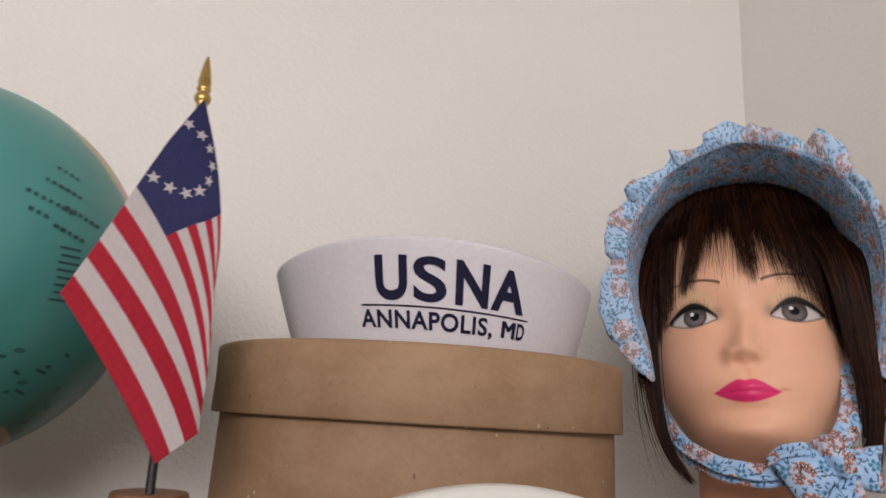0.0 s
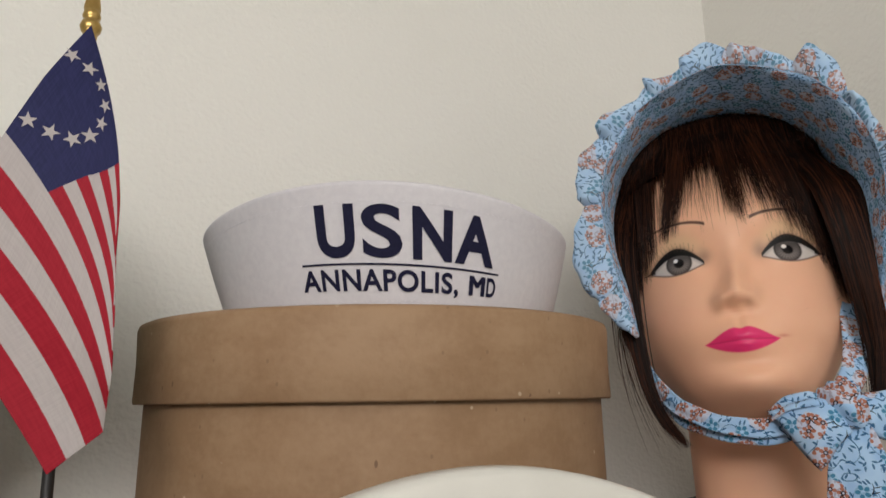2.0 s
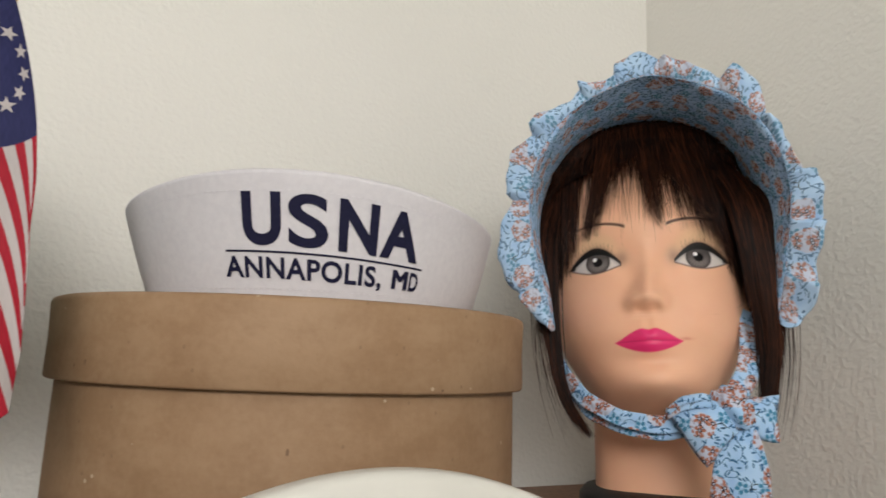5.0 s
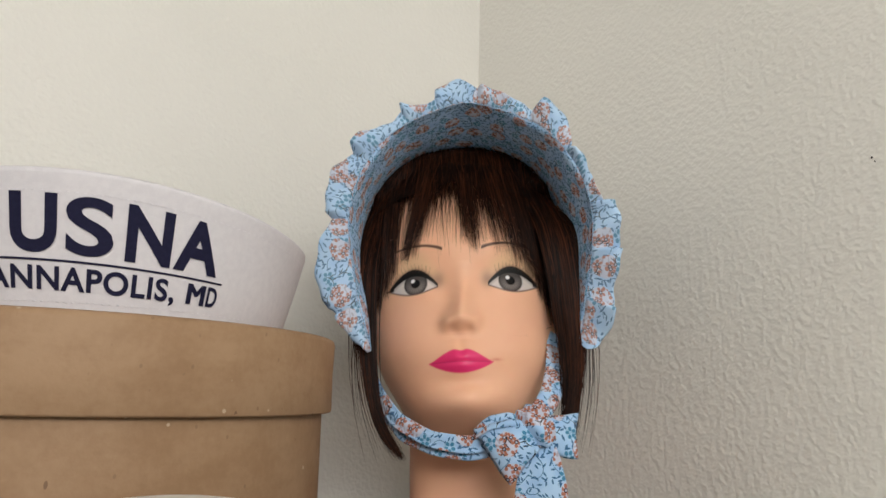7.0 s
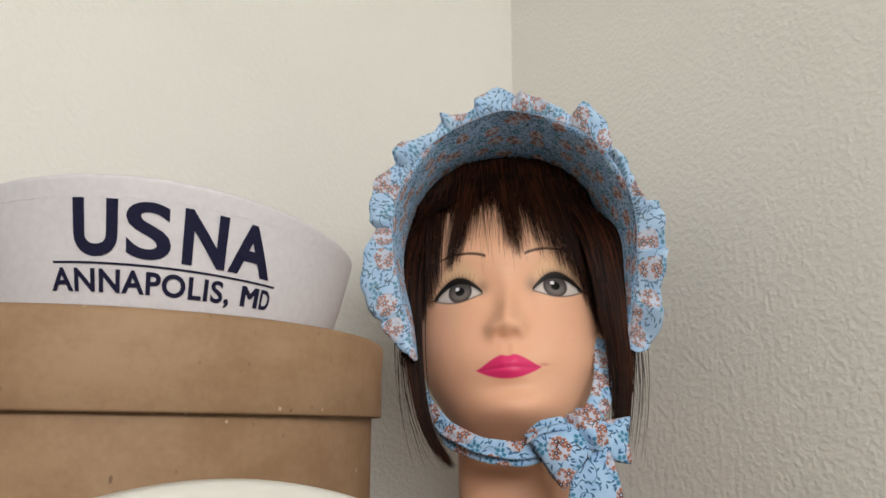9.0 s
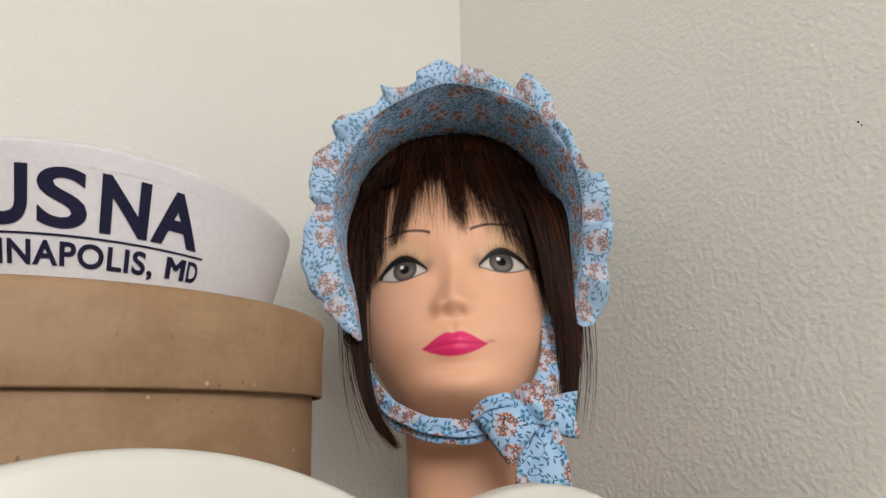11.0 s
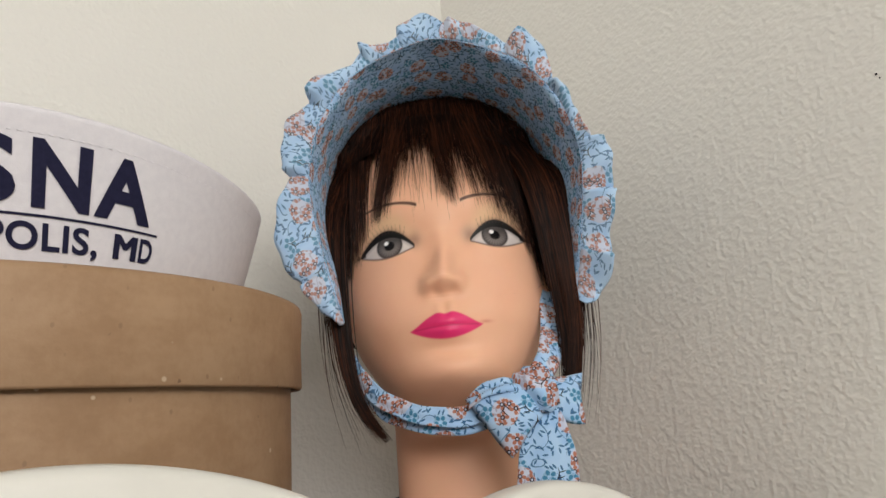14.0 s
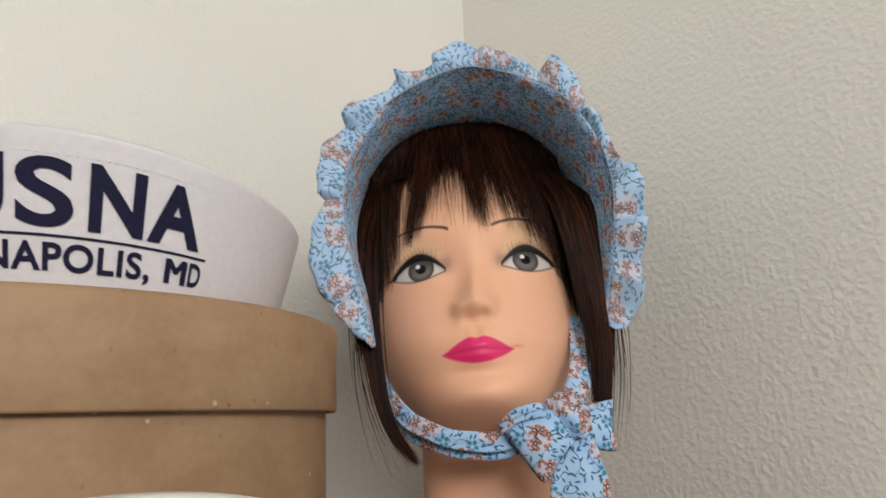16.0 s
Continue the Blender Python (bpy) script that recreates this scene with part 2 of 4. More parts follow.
def turned_wood():
    m = NT("turned_wood").set(0.42, 0, 0.5)
    co = m.coords()
    n = m.noise(m.mapped(co, (1, 1, 0.18)), 160, 4)
    n2 = m.noise(co, 30, 3)
    c = m.mix(m.step(n, 0.35, 0.65), (0.15, 0.062, 0.027), (0.25, 0.115, 0.052))
    m.base(m.mix(m.math("MULTIPLY", m.step(n2, 0.4, 0.7), 0.4), c, (0.16, 0.065, 0.03)))
    m.bump(n, 0.12, 0.0004)
    return m.mat


def globe_paper():
    """Printed sea, with a coast along one side and a pale polar cap."""
    m = NT("globe_print").set(0.34, 0, 0.5)
    co = m.coords()
    n = m.noise(co, 22, 5)

    def toward(v):
        d = m.t.nodes.new("ShaderNodeVectorMath")
        d.operation = "DOT_PRODUCT"
        m.link(co, d.inputs[0])
        d.inputs[1].default_value = tuple(k / 0.1235 for k in v)
        return m.math("ADD", d.outputs["Value"], m.math("MULTIPLY", m.math("SUBTRACT", n, 0.5), 0.10))

    c = m.mix(m.step(m.noise(co, 9, 3), 0.3, 0.7), (0.050, 0.232, 0.216), (0.067, 0.282, 0.260))
    land = m.step(toward((0.578, 0.434, 0.69)), 0.885, 0.892)
    tint = m.mix(m.step(m.noise(co, 34, 2), 0.42, 0.5), (0.50, 0.27, 0.22), (0.38, 0.38, 0.17))
    tint = m.mix(m.step(m.noise(m.mapped(co, loc=(2, 0, 1)), 26, 2), 0.5, 0.56), tint, (0.52, 0.32, 0.31))
    c = m.mix(land, c, tint)
    cap = m.step(toward((-0.01, -0.32, -0.95)), 0.765, 0.775)
    c = m.mix(cap, c, (0.55, 0.50, 0.40))
    isles = m.math("MULTIPLY", m.math("LESS_THAN", m.voronoi(m.mapped(co, (1, 1, 2.2)), 46), 0.16), m.math("LESS_THAN", toward((0.35, -0.3, -0.88)), 0.99))
    isles = m.math("MULTIPLY", isles, m.step(toward((0.3, -0.45, -0.84)), 0.72, 0.74))
    c = m.mix(isles, c, (0.03, 0.13, 0.12))
    m.base(c)
    m.bump(m.noise(co, 600, 2), 0.05, 0.0003)
    return m.mat


M_KRAFT, M_CALICO, M_VINYL, M_HAIR = kraft(), calico("floral_calico", 0.0), painted_vinyl(), hair()
# paler copy for the ruffle: light through thin cloth, put into the colour
M_CALICO_BACKLIT = calico("floral_calico_backlit", 0.16)
M_WOOD, M_GLOBE = turned_wood(), globe_paper()
M_RED = cloth("flag_red", (0.31, 0.008, 0.022), (0.37, 0.014, 0.030))
M_CLOTHWHITE = cloth("flag_white", (0.45, 0.41, 0.41), (0.50, 0.46, 0.455))
M_NAVY = cloth("flag_navy", (0.016, 0.018, 0.075), (0.024, 0.027, 0.10))
M_PRINT = grained("globe_ink", (0.012, 0.06, 0.065), (0.02, 0.085, 0.09), 300, 0.5)


# ---- mesh helpers ----
MM = 0.001


def mesh_object(name, verts, faces, mats, smooth=True, uvs=None, idx=None):
    me = bpy.data.meshes.new(name)
    me.from_pydata([tuple(map(float, v)) for v in verts], [], faces)
    for k in (mats if isinstance(mats, (list, tuple)) else [mats]):
        me.materials.append(k)
    if idx is not None:
        me.polygons.foreach_set("material_index", idx)
    me.polygons.foreach_set("use_smooth", [smooth] * len(me.polygons))
    if uvs is not None:
        layer = me.uv_layers.new(name="uv")
        loops = np.empty(len(me.loops), dtype=np.int32)
        me.loops.foreach_get("vertex_index", loops)
        layer.data.foreach_set("uv", np.asarray(uvs, dtype=np.float32)[loops].ravel())
    me.validate()
    me.update()
    return new(name, me)


def under(ob, parent, label="", m=None):
    ob.parent = parent
    if m is not None:
        ob.matrix_basis = m
    if label:
        ob["label"] = label
    return ob


def part(name, bm, material, parent=None, label="", m=None, smooth=False):
    me = bpy.data.meshes.new(name)
    bm.to_mesh(me)
    bm.free()
    me.materials.append(material)
    me.polygons.foreach_set("use_smooth", [smooth] * len(me.polygons))
    ob = new(name, me)
    if parent:
        under(ob, parent, label)
    if m is not None:
        ob.matrix_basis = m
    return ob


def thing(name, m, label, category, group="", kind=""):
    ob = new(name)
    ob.empty_display_size = 0.03
    ob.matrix_basis = m
    return tagged(ob, label, category, group, kind)


def box_bm(x0, x1, y0, y1, z0, z1, bevel=0.0):
    bm = bmesh.new()
    bmesh.ops.create_cube(bm, size=1, matrix=Matrix.LocRotScale(((x0 + x1) / 2, (y0 + y1) / 2, (z0 + z1) / 2), None, (x1 - x0, y1 - y0, z1 - z0)))
    if bevel:
        bmesh.ops.bevel(bm, geom=bm.edges[:], offset=bevel, segments=3, affect="EDGES", profile=0.5)
    return bm


def lathe(profile, n=96, wob=None):
    """verts and faces of a turned form; the profile runs (r, z) from bottom to top."""
    v, f = [], []
    for r, z in profile:
        for k in range(n):
            a = 2 * math.pi * k / n
            rr = r * (1 + (wob(a, z) if wob else 0))
            v.append((rr * math.cos(a), rr * math.sin(a), z))
    for i in range(len(profile) - 1):
        for k in range(n):
            k2 = (k + 1) % n
            f.append((i * n + k, i * n + k2, (i + 1) * n + k2, (i + 1) * n + k))
    return v, f


def grid_faces(nu, nv, wrap=False, off=0):
    f = []
    for i in range(nu - 1):
        for j in range(nv if wrap else nv - 1):
            j2 = (j + 1) % nv
            f.append((off + i * nv + j, off + i * nv + j2, off + (i + 1) * nv + j2, off + (i + 1) * nv + j))
    return f


def solid(ob, thick, offset=0.0):
    md = ob.modifiers.new("thickness", "SOLIDIFY")
    md.thickness, md.offset = thick, offset
    return ob


# ---- the room ----
def room_box(name, x0, x1, y0, y1, z0, z1, mat, label):
    ob = part(name, box_bm(x0, x1, y0, y1, z0, z1), mat, m=ROOM)
    return tagged(ob, label, name.split("_")[0], kind="structure")


RX, RY, RZ = -3.4, -2.42, 2.44
room_box("wall_north", RX, 0.12, 0, 0.12, 0, RZ, M_WALL, "off-white painted wall with orange-peel plaster texture")
room_box("wall_east", 0, 0.12, RY, 0, 0, RZ, M_WALL, "off-white painted side wall with orange-peel plaster texture")
room_box("wall_west", RX - 0.12, RX, RY, 0.12, 0, RZ, M_WALL_FAR, "plain taupe painted wall")
room_box("floor", RX, 0.12, RY, 0.12, -0.1, 0, M_FLOOR, "plain beige carpeted floor")
room_box("ceiling", RX, 0.12, RY, 0.12, RZ, RZ + 0.1, M_CEIL, "plain white ceiling")


def wall_mark(y, z, r):
    """A tiny dark nick in the side wall's paint."""
    bm = bmesh.new()
    bmesh.ops.create_uvsphere(bm, u_segments=10, v_segments=6, radius=r)
    ob = part("paint_nick", bm, M_BLACK, bpy.data.objects["wall_east"], "tiny dark nick", smooth=True)
    ob.matrix_basis = Matrix.LocRotScale((0, y, z), None, (0.35, 1, 1.2))


wall_mark(-0.4462, 1.7495, 0.0008)
wall_mark(-0.4480, 1.7462, 0.0006)


def wall_south():
    """The wall behind the viewer, with the window opening that lights the room."""
    x0, x1, z0, z1 = -2.03, -0.53, 1.90, 2.42
    bm = bmesh.new()
    for a, b, c, d in ((RX, x0, 0, RZ), (x1, 0.12, 0, RZ), (x0, x1, 0, z0), (x0, x1, z1, RZ)):
        bmesh.ops.create_cube(bm, size=1, matrix=Matrix.LocRotScale(((a + b) / 2, RY - 0.06, (c + d) / 2), None, (b - a, 0.12, d - c)))
    tagged(part("wall_south", bm, M_WALL_FAR, m=ROOM), "plain taupe wall with a window opening", "wall", kind="structure")
    w = thing("window_1", ROOM @ pose((x0 + x1) / 2, RY - 0.06, z0), "white framed two-pane window", "window", kind="structure")
    hw, h = (x1 - x0) / 2, z1 - z0
    for a, b, c, d in ((-hw, -hw + 0.05, 0, h), (hw - 0.05, hw, 0, h), (-hw + 0.05, hw - 0.05, 0, 0.05), (-hw + 0.05, hw - 0.05, h - 0.05, h), (-0.025, 0.025, 0.05, h - 0.05)):
        part("window_frame", box_bm(a, b, -0.03, 0.03, c, d), M_WHITE, w)
    for a, b in ((-hw + 0.05, -0.025), (0.025, hw - 0.05)):
        p = part("pane", box_bm(a, b, -0.003, 0.003, 0.05, h - 0.05), M_GLASS, w)
        p.visible_shadow = False


wall_south()

# ---- the bookcase with its crest rail ----
SHELF = 1.455
CASE = pose(0.043, 0.392, 0, 0, 0, W_YAW)     # origin under the middle of the crest, front face


def crest_height(x):
    """Outline of the crest: a broad arch with a small scallop at either side."""
    side = 1.5155 if x > 0 else 1.5230
    x = abs(x)
    big = 1.5365 - x * x / (2 * 0.16)
    small = side - (x - 0.172) ** 2 / (2 * 0.12)
    return max(big if x < 0.16 else 0, small if 0.08 < x < 0.26 else 0, 1.478)


def bookcase():
    b = thing("bookcase", CASE, "white painted bookcase with a scalloped crest rail along its top", "bookcase")
    x0, x1 = -0.50, 0.44
    part("top_board", box_bm(x0, x1, 0.0, 0.36, SHELF - 0.022, SHELF, 0.003), M_WOOD, b, "brown stained wooden top board")
    for a in (x0, x1 - 0.022):
        part("side_panel", box_bm(a, a + 0.022, 0.004, 0.355, 0.0, SHELF - 0.022, 0.002), M_WHITE, b)
    part("back_panel", box_bm(x0 + 0.022, x1 - 0.022, 0.345, 0.352, 0.05, SHELF - 0.022), M_WHITE, b)
    for z in (0.06, 0.42, 0.78, 1.12):
        part("shelf", box_bm(x0 + 0.022, x1 - 0.022, 0.01, 0.345, z, z + 0.02, 0.002), M_WHITE, b)
    xs = np.linspace(x0, x1, 420)
    rows, fs = [], []
    # ring across the thickness: front bottom, front edge, rounded top, back edge, back bottom
    ring = [(0.0, None), (0.0, -0.0035), (0.0012, -0.001), (0.004, 0.0), (0.011, 0.0), (0.0138, -0.001), (0.015, -0.0035), (0.015, None)]
    for x in xs:
        h = crest_height(x)
        for y, dz in ring:
            rows.append((x, y - 0.0152, SHELF - 0.03 if dz is None else h + dz))
    n = len(ring)
    fs = grid_faces(len(xs), n, wrap=True)
    fs += [tuple(range(n)), tuple(range((len(xs) - 1) * n, len(xs) * n))[::-1]]
    c = mesh_object("crest_rail", rows, fs, M_WHITE)
    under(c, b, "white painted rail with a broad arch between small scallops")


bookcase()

# ---- hat box ----
def hat_box():
    t = thing("hat_box", pose(-0.0213, 0.5955, SHELF), "round brown kraft board hat box with its lid on", "box")
    wob = lambda a, z: 0.004 * math.sin(2 * a + 0.6) + 0.0015 * math.sin(5 * a)
    h = 1.556 - SHELF
    v, f = lathe([(0.001, 0.0), (0.138, 0.0), (0.141, 0.002), (0.1428, 0.006), (0.1428, h * 0.5), (0.1420, h + 0.012)], 160, wob)
    under(mesh_object("body", v, f, M_KRAFT), t)
    r, z0, z1 = 0.1482, 1.5588 - SHELF, 1.6035 - SHELF
    v, f = lathe([(r - 0.003, z0 + 0.001), (r - 0.0022, z0), (r - 0.0008, z0), (r, z0 + 0.0012), (r - 0.0006, (z0 + z1) / 2), (r, z1 - 0.0035), (r - 0.0008, z1 - 0.001), (r - 0.003, z1), (r - 0.006, z1 - 0.0008), (0.001, z1 - 0.001)], 160, wob)
    under(mesh_object("lid", v, f, M_KRAFT), t, "kraft board lid with a slightly worn rim")


hat_box()

# ---- sailor hat ----
HAT = pose(-0.0118, 0.5880, 1.6028)
HAT_H = 0.0675
SLANT = 0.021                                 # the print falls a little along the brim


def hat_radius(z):
    k = z / HAT_H
    return 0.1022 + 0.0165 * k + 0.0008 * math.sin(math.pi * k)


def settled(x, y, z):
    """The soft brim leans a little to one side, and its rim dips towards the sides."""
    return (x - 0.0030 * z / HAT_H, y, z - 0.013 * (abs(x) / 0.118) ** 2 * (z / HAT_H))


def hat_point(s, z, out=0.0):
    """A point on the brim: s metres along its round from the front, z up."""
    a = s / 0.109
    r = hat_radius(z) + out
    return settled(r * math.sin(a), -r * math.cos(a), z)


def sailor_hat():
    t = thing("sailor_hat", HAT, "white cotton sailor hat with navy lettering, resting on the hat box", "hat")
    prof = [(hat_radius(z), z) for z in np.linspace(0, HAT_H - 0.003, 14)]
    top = hat_radius(HAT_H)
    prof += [(top - 0.0004, HAT_H - 0.001), (top - 0.002, HAT_H), (top - 0.004, HAT_H - 0.001)]
    prof += [(hat_radius(z) - 0.006, z) for z in np.linspace(HAT_H - 0.004, 0.004, 10)]
    v, f = lathe(prof, 160, lambda a, z: 0.0016 * math.sin(7 * a + 1) * (z / HAT_H) ** 2)
    v = [settled(*p) for p in v]
    under(mesh_object("brim", v, f, M_HAT), t)
    v, f = lathe([(0.095 * math.cos(a), 0.002 + 0.052 * math.sin(a)) for a in np.linspace(0, 1.55, 16)], 96)
    under(mesh_object("crown", v, f, M_HAT), t)
    # stitching rows
    for z in (0.0065, HAT_H - 0.011):
        vs, fs = [], []
        for k in range(180):
            s = (k - 90) * 0.0034
            for ds, dz in ((-0.0008, -0.0002), (0.0008, -0.0002), (0.0008, 0.0002), (-0.0008, 0.0002)):
                vs.append(hat_point(s + ds, z + dz, 0.00012))
            fs.append(tuple(range(4 * k, 4 * k + 4)))
        solid(under(mesh_object("stitching", vs, fs, M_THREAD), t), 0.00012)


def lettering(name, text, s0, s1, z0, z1, weight, parent):
    """Text laid on the brim between s0..s1 and z0..z1."""
    cu = bpy.data.curves.new(name, "FONT")
    cu.body, cu.size, cu.offset, cu.resolution_u = text, 1.0, weight, 6
    cu.space_character = 1.07
    tmp = bpy.data.objects.new("tmp", cu)
    scene.collection.objects.link(tmp)
    dg = bpy.context.evaluated_depsgraph_get()
    me = bpy.data.meshes.new_from_object(tmp.evaluated_get(dg))
    bpy.data.objects.remove(tmp)
    bm = bmesh.new()
    bm.from_mesh(me)
    bpy.data.meshes.remove(me)
    xs = [v.co.x for v in bm.verts]
    ys = [v.co.y for v in bm.verts]
    low = 0.0 if "," in text else min(ys)
    x0, x1, y0, y1 = min(xs), max(xs), low, max(ys)
    bmesh.ops.triangulate(bm, faces=bm.faces[:])
    # cut into narrow strips so that the letters bend with the brim
    for c in np.linspace(x0, x1, 60)[1:-1]:
        bmesh.ops.bisect_plane(bm, geom=bm.verts[:] + bm.edges[:] + bm.faces[:], plane_co=(c, 0, 0), plane_no=(1, 0, 0))
    for v in bm.verts:
        s = s0 + (v.co.x - x0) / (x1 - x0) * (s1 - s0)
        z = z0 + (v.co.y - y0) / (y1 - y0) * (z1 - z0)
        v.co = hat_point(s, z - SLANT * (s + 0.035), 0.0006)
    return part(name, bm, M_INK, parent, "navy printed letters")


sailor_hat()
_hat = bpy.data.objects["sailor_hat"]
for _c, _a, _b in (("U", -0.0235, -0.0039), ("S", -0.0004, 0.0195), ("N", 0.0247, 0.0452), ("A", 0.0468, 0.0700)):
    lettering("letter", _c, _a, _b, 0.0288, 0.0560, 0.022 if _c == "S" else 0.036, _hat)
lettering("small_lettering", "ANNAPOLIS,", -0.0349, 0.0495, 0.0127, 0.0233, 0.026, _hat)
for _d in (-0.0006, 0.0, 0.0006):
    lettering("small_lettering", "M", 0.0565 + _d, 0.0653 + _d, 0.0127, 0.0233, 0.0, _hat)
lettering("small_lettering", "D", 0.0670, 0.0730, 0.0127, 0.0233, 0.026, _hat)


def underline():
    vs, fs = [], []
    n = 40
    for k in range(n):
        s = -0.0337 + k / (n - 1) * 0.1080
        for z in (0.0253, 0.0263):
            vs.append(hat_point(s, z - SLANT * (s + 0.035), 0.0006))
    under(mesh_object("underline", vs, grid_faces(n, 2), M_INK), _hat)


underline()

# ---- small flag on a turned base ----
def flag_point(a, b, relief=0.0):
    """Cloth coordinates (mm, a across and b up from the finial) to the room."""
    return Vector((-0.1455, 0.4380, 1.7480)) + Vector((0.80, 0.60, 0)) * (a * MM) + Vector((-0.0880, 0.0953, 0.9915)) * (b * 1.04 * MM) + Vector((0.596, -0.794, 0.119)) * relief


FLAG_LINES = {0.0: ((-0.1, -6.2), (13.5, -63.7), (15.5, -114.2)), 0.31: ((-18.0, -40.5), (8.0, -99.2), (16.5, -142.0)), 0.54: ((-30.8, -69.3), (1.0, -117.3), (18.0, -170.0)),
              0.77: ((-44.5, -100.6), (-6.0, -150.5), (14.5, -194.5)), 1.0: ((-58.5, -131.5), (-31.0, -169.0), (-5.0, -209.5))}


def flag_cloth_at(u, v):
    ks = sorted(FLAG_LINES)
    def line(k):
        p0, p1, p2 = FLAG_LINES[k]
        w0, w1, w2 = (1 - u) * (1 - 2 * u), 4 * u * (1 - u), u * (2 * u - 1)
        return np.array([w0 * p0[i] + w1 * p1[i] + w2 * p2[i] for i in (0, 1)])
    for lo, hi in zip(ks, ks[1:]):
        if v <= hi:
            q = (v - lo) / (hi - lo)
            a, b = (1 - q) * line(lo) + q * line(hi)
            break
    relief = 0.0035 + 0.0035 * math.sin(6.0 * v + 1.5 * u) + 0.002 * math.sin(3.5 * u + 13 * v) * u
    return a, b, relief


def miniature_flag():
    base = thing("miniature_flag", pose(-0.1340, 0.4230, SHELF), "striped cloth flag with star ring on a turned wooden base", "flag")
    inv = base.matrix_basis.inverted()
    prof = [(0.001, 0.0), (0.0180, 0.0), (0.0192, 0.002), (0.0194, 0.006), (0.0184, 0.009), (0.0135, 0.014), (0.0100, 0.022), (0.0093, 0.032), (0.0096, 0.0430), (0.0112, 0.0475), (0.0150, 0.0535),
            (0.0180, 0.0572), (0.0190, 0.0590), (0.0193, 0.0605), (0.0190, 0.0620), (0.0183, 0.0627), (0.0160, 0.0625), (0.0050, 0.0618), (0.001, 0.0618)]
    v, f = lathe(prof, 64)
    under(mesh_object("wooden_base", v, f, M_WOOD), base, "turned brown wooden base")
    # stick, finial
    p0, p1 = inv @ Vector((-0.1340, 0.4230, 1.50)), inv @ (flag_point(0, -5) + Vector((-0.004, 0.007, 0)))
    d = p1 - p0
    v, f = lathe([(0.0024, 0.0), (0.0024, d.length)], 20)
    under(mesh_object("stick", v, f, M_BLACK), base, "thin black stick", Matrix.Translation(p0) @ d.to_track_quat("Z", "Y").to_matrix().to_4x4())
    prof = [(0.0028, -0.004), (0.0034, -0.001), (0.003, 0.0), (0.0046, 0.002), (0.0052, 0.0045), (0.0044, 0.007), (0.0030, 0.0083), (0.0040, 0.0095), (0.0044, 0.011), (0.0036, 0.0135), (0.0041, 0.0150), (0.0032, 0.0225), (0.0015, 0.0315), (0.0003, 0.0355)]
    v, f = lathe(prof, 32)
    v = [(x, y * (0.62 if z > 0.0145 else 1), z) for x, y, z in v]
    under(mesh_object("finial", v, f, M_GOLD), base, "gilt spear finial", Matrix.Translation(p1) @ d.to_track_quat("Z", "Y").to_matrix().to_4x4())
    # cloth: stripes and canton by face
    nu, nv = 201, 261
    vs, uvs = [], []
    for i in range(nu):
        for j in range(nv):
            u, w = i / (nu - 1), j / (nv - 1)
            a, b, r = flag_cloth_at(u, w)
            vs.append(inv @ flag_point(a, b, r))
            uvs.append((u * 0.15, w * 0.1))
    fs, idx = [], []
    for i in range(nu - 1):
        for j in range(nv - 1):
            fs.append((i * nv + j, i * nv + j + 1, (i + 1) * nv + j + 1, (i + 1) * nv + j))
            u, w = (i + 0.5) / (nu - 1), (j + 0.5) / (nv - 1)
            stripe = int(w * 13)
            idx.append(2 if (u < np.interp(w, [0, 0.31, 0.54], [0.62, 0.36, 0.26]) and stripe < 7) else stripe % 2)
    c = mesh_object("cloth", vs, fs, [M_RED, M_CLOTHWHITE, M_NAVY], True, uvs, idx)
    solid(under(c, base, "draped red and white striped cloth with a navy canton"), 0.0007)
    # stars, laid on the cloth
    grid = np.array([flag_cloth_at(i / 90, j / 90) for i in range(60) for j in range(60)])

    def on_cloth(a, b):
        d = (grid[:, 0] - a) ** 2 + (grid[:, 1] - b) ** 2
        near = np.argsort(d)[:4]
        return float(np.max(grid[near, 2])) + 0.0006

    for k, (a, b) in enumerate(((-7.6, -26.6), (0.2, -31.4), (5.6, -38.7), (7.8, -49.2), (6.6, -58.8), (2.2, -65.6), (-4.8, -68.4), (-13.8, -66.6), (-22.8, -62.6))):
        squeeze = 0.65 if a > 5 else 1.0
        vs = [flag_point(a, b, on_cloth(a, b))]
        for q in range(10):
            rr, an = (4.1, 1.65)[q % 2], 0.4 * k + q * math.pi / 5
            pa, pb = a + rr * squeeze * math.sin(an), b - rr * math.cos(an)
            vs.append(flag_point(pa, pb, on_cloth(pa, pb)))
        me = mesh_object("star", [inv @ p for p in vs], [(0, 1 + q, 1 + (q + 1) % 10) for q in range(10)], M_CLOTHWHITE, False, [(0.01 * q, 0) for q in range(11)])
        under(me, c)


miniature_flag()

# ---- globe ----
GLOBE_R = 0.1246
GLOBE_C = Vector((-0.3286, 0.4729, 1.6397))


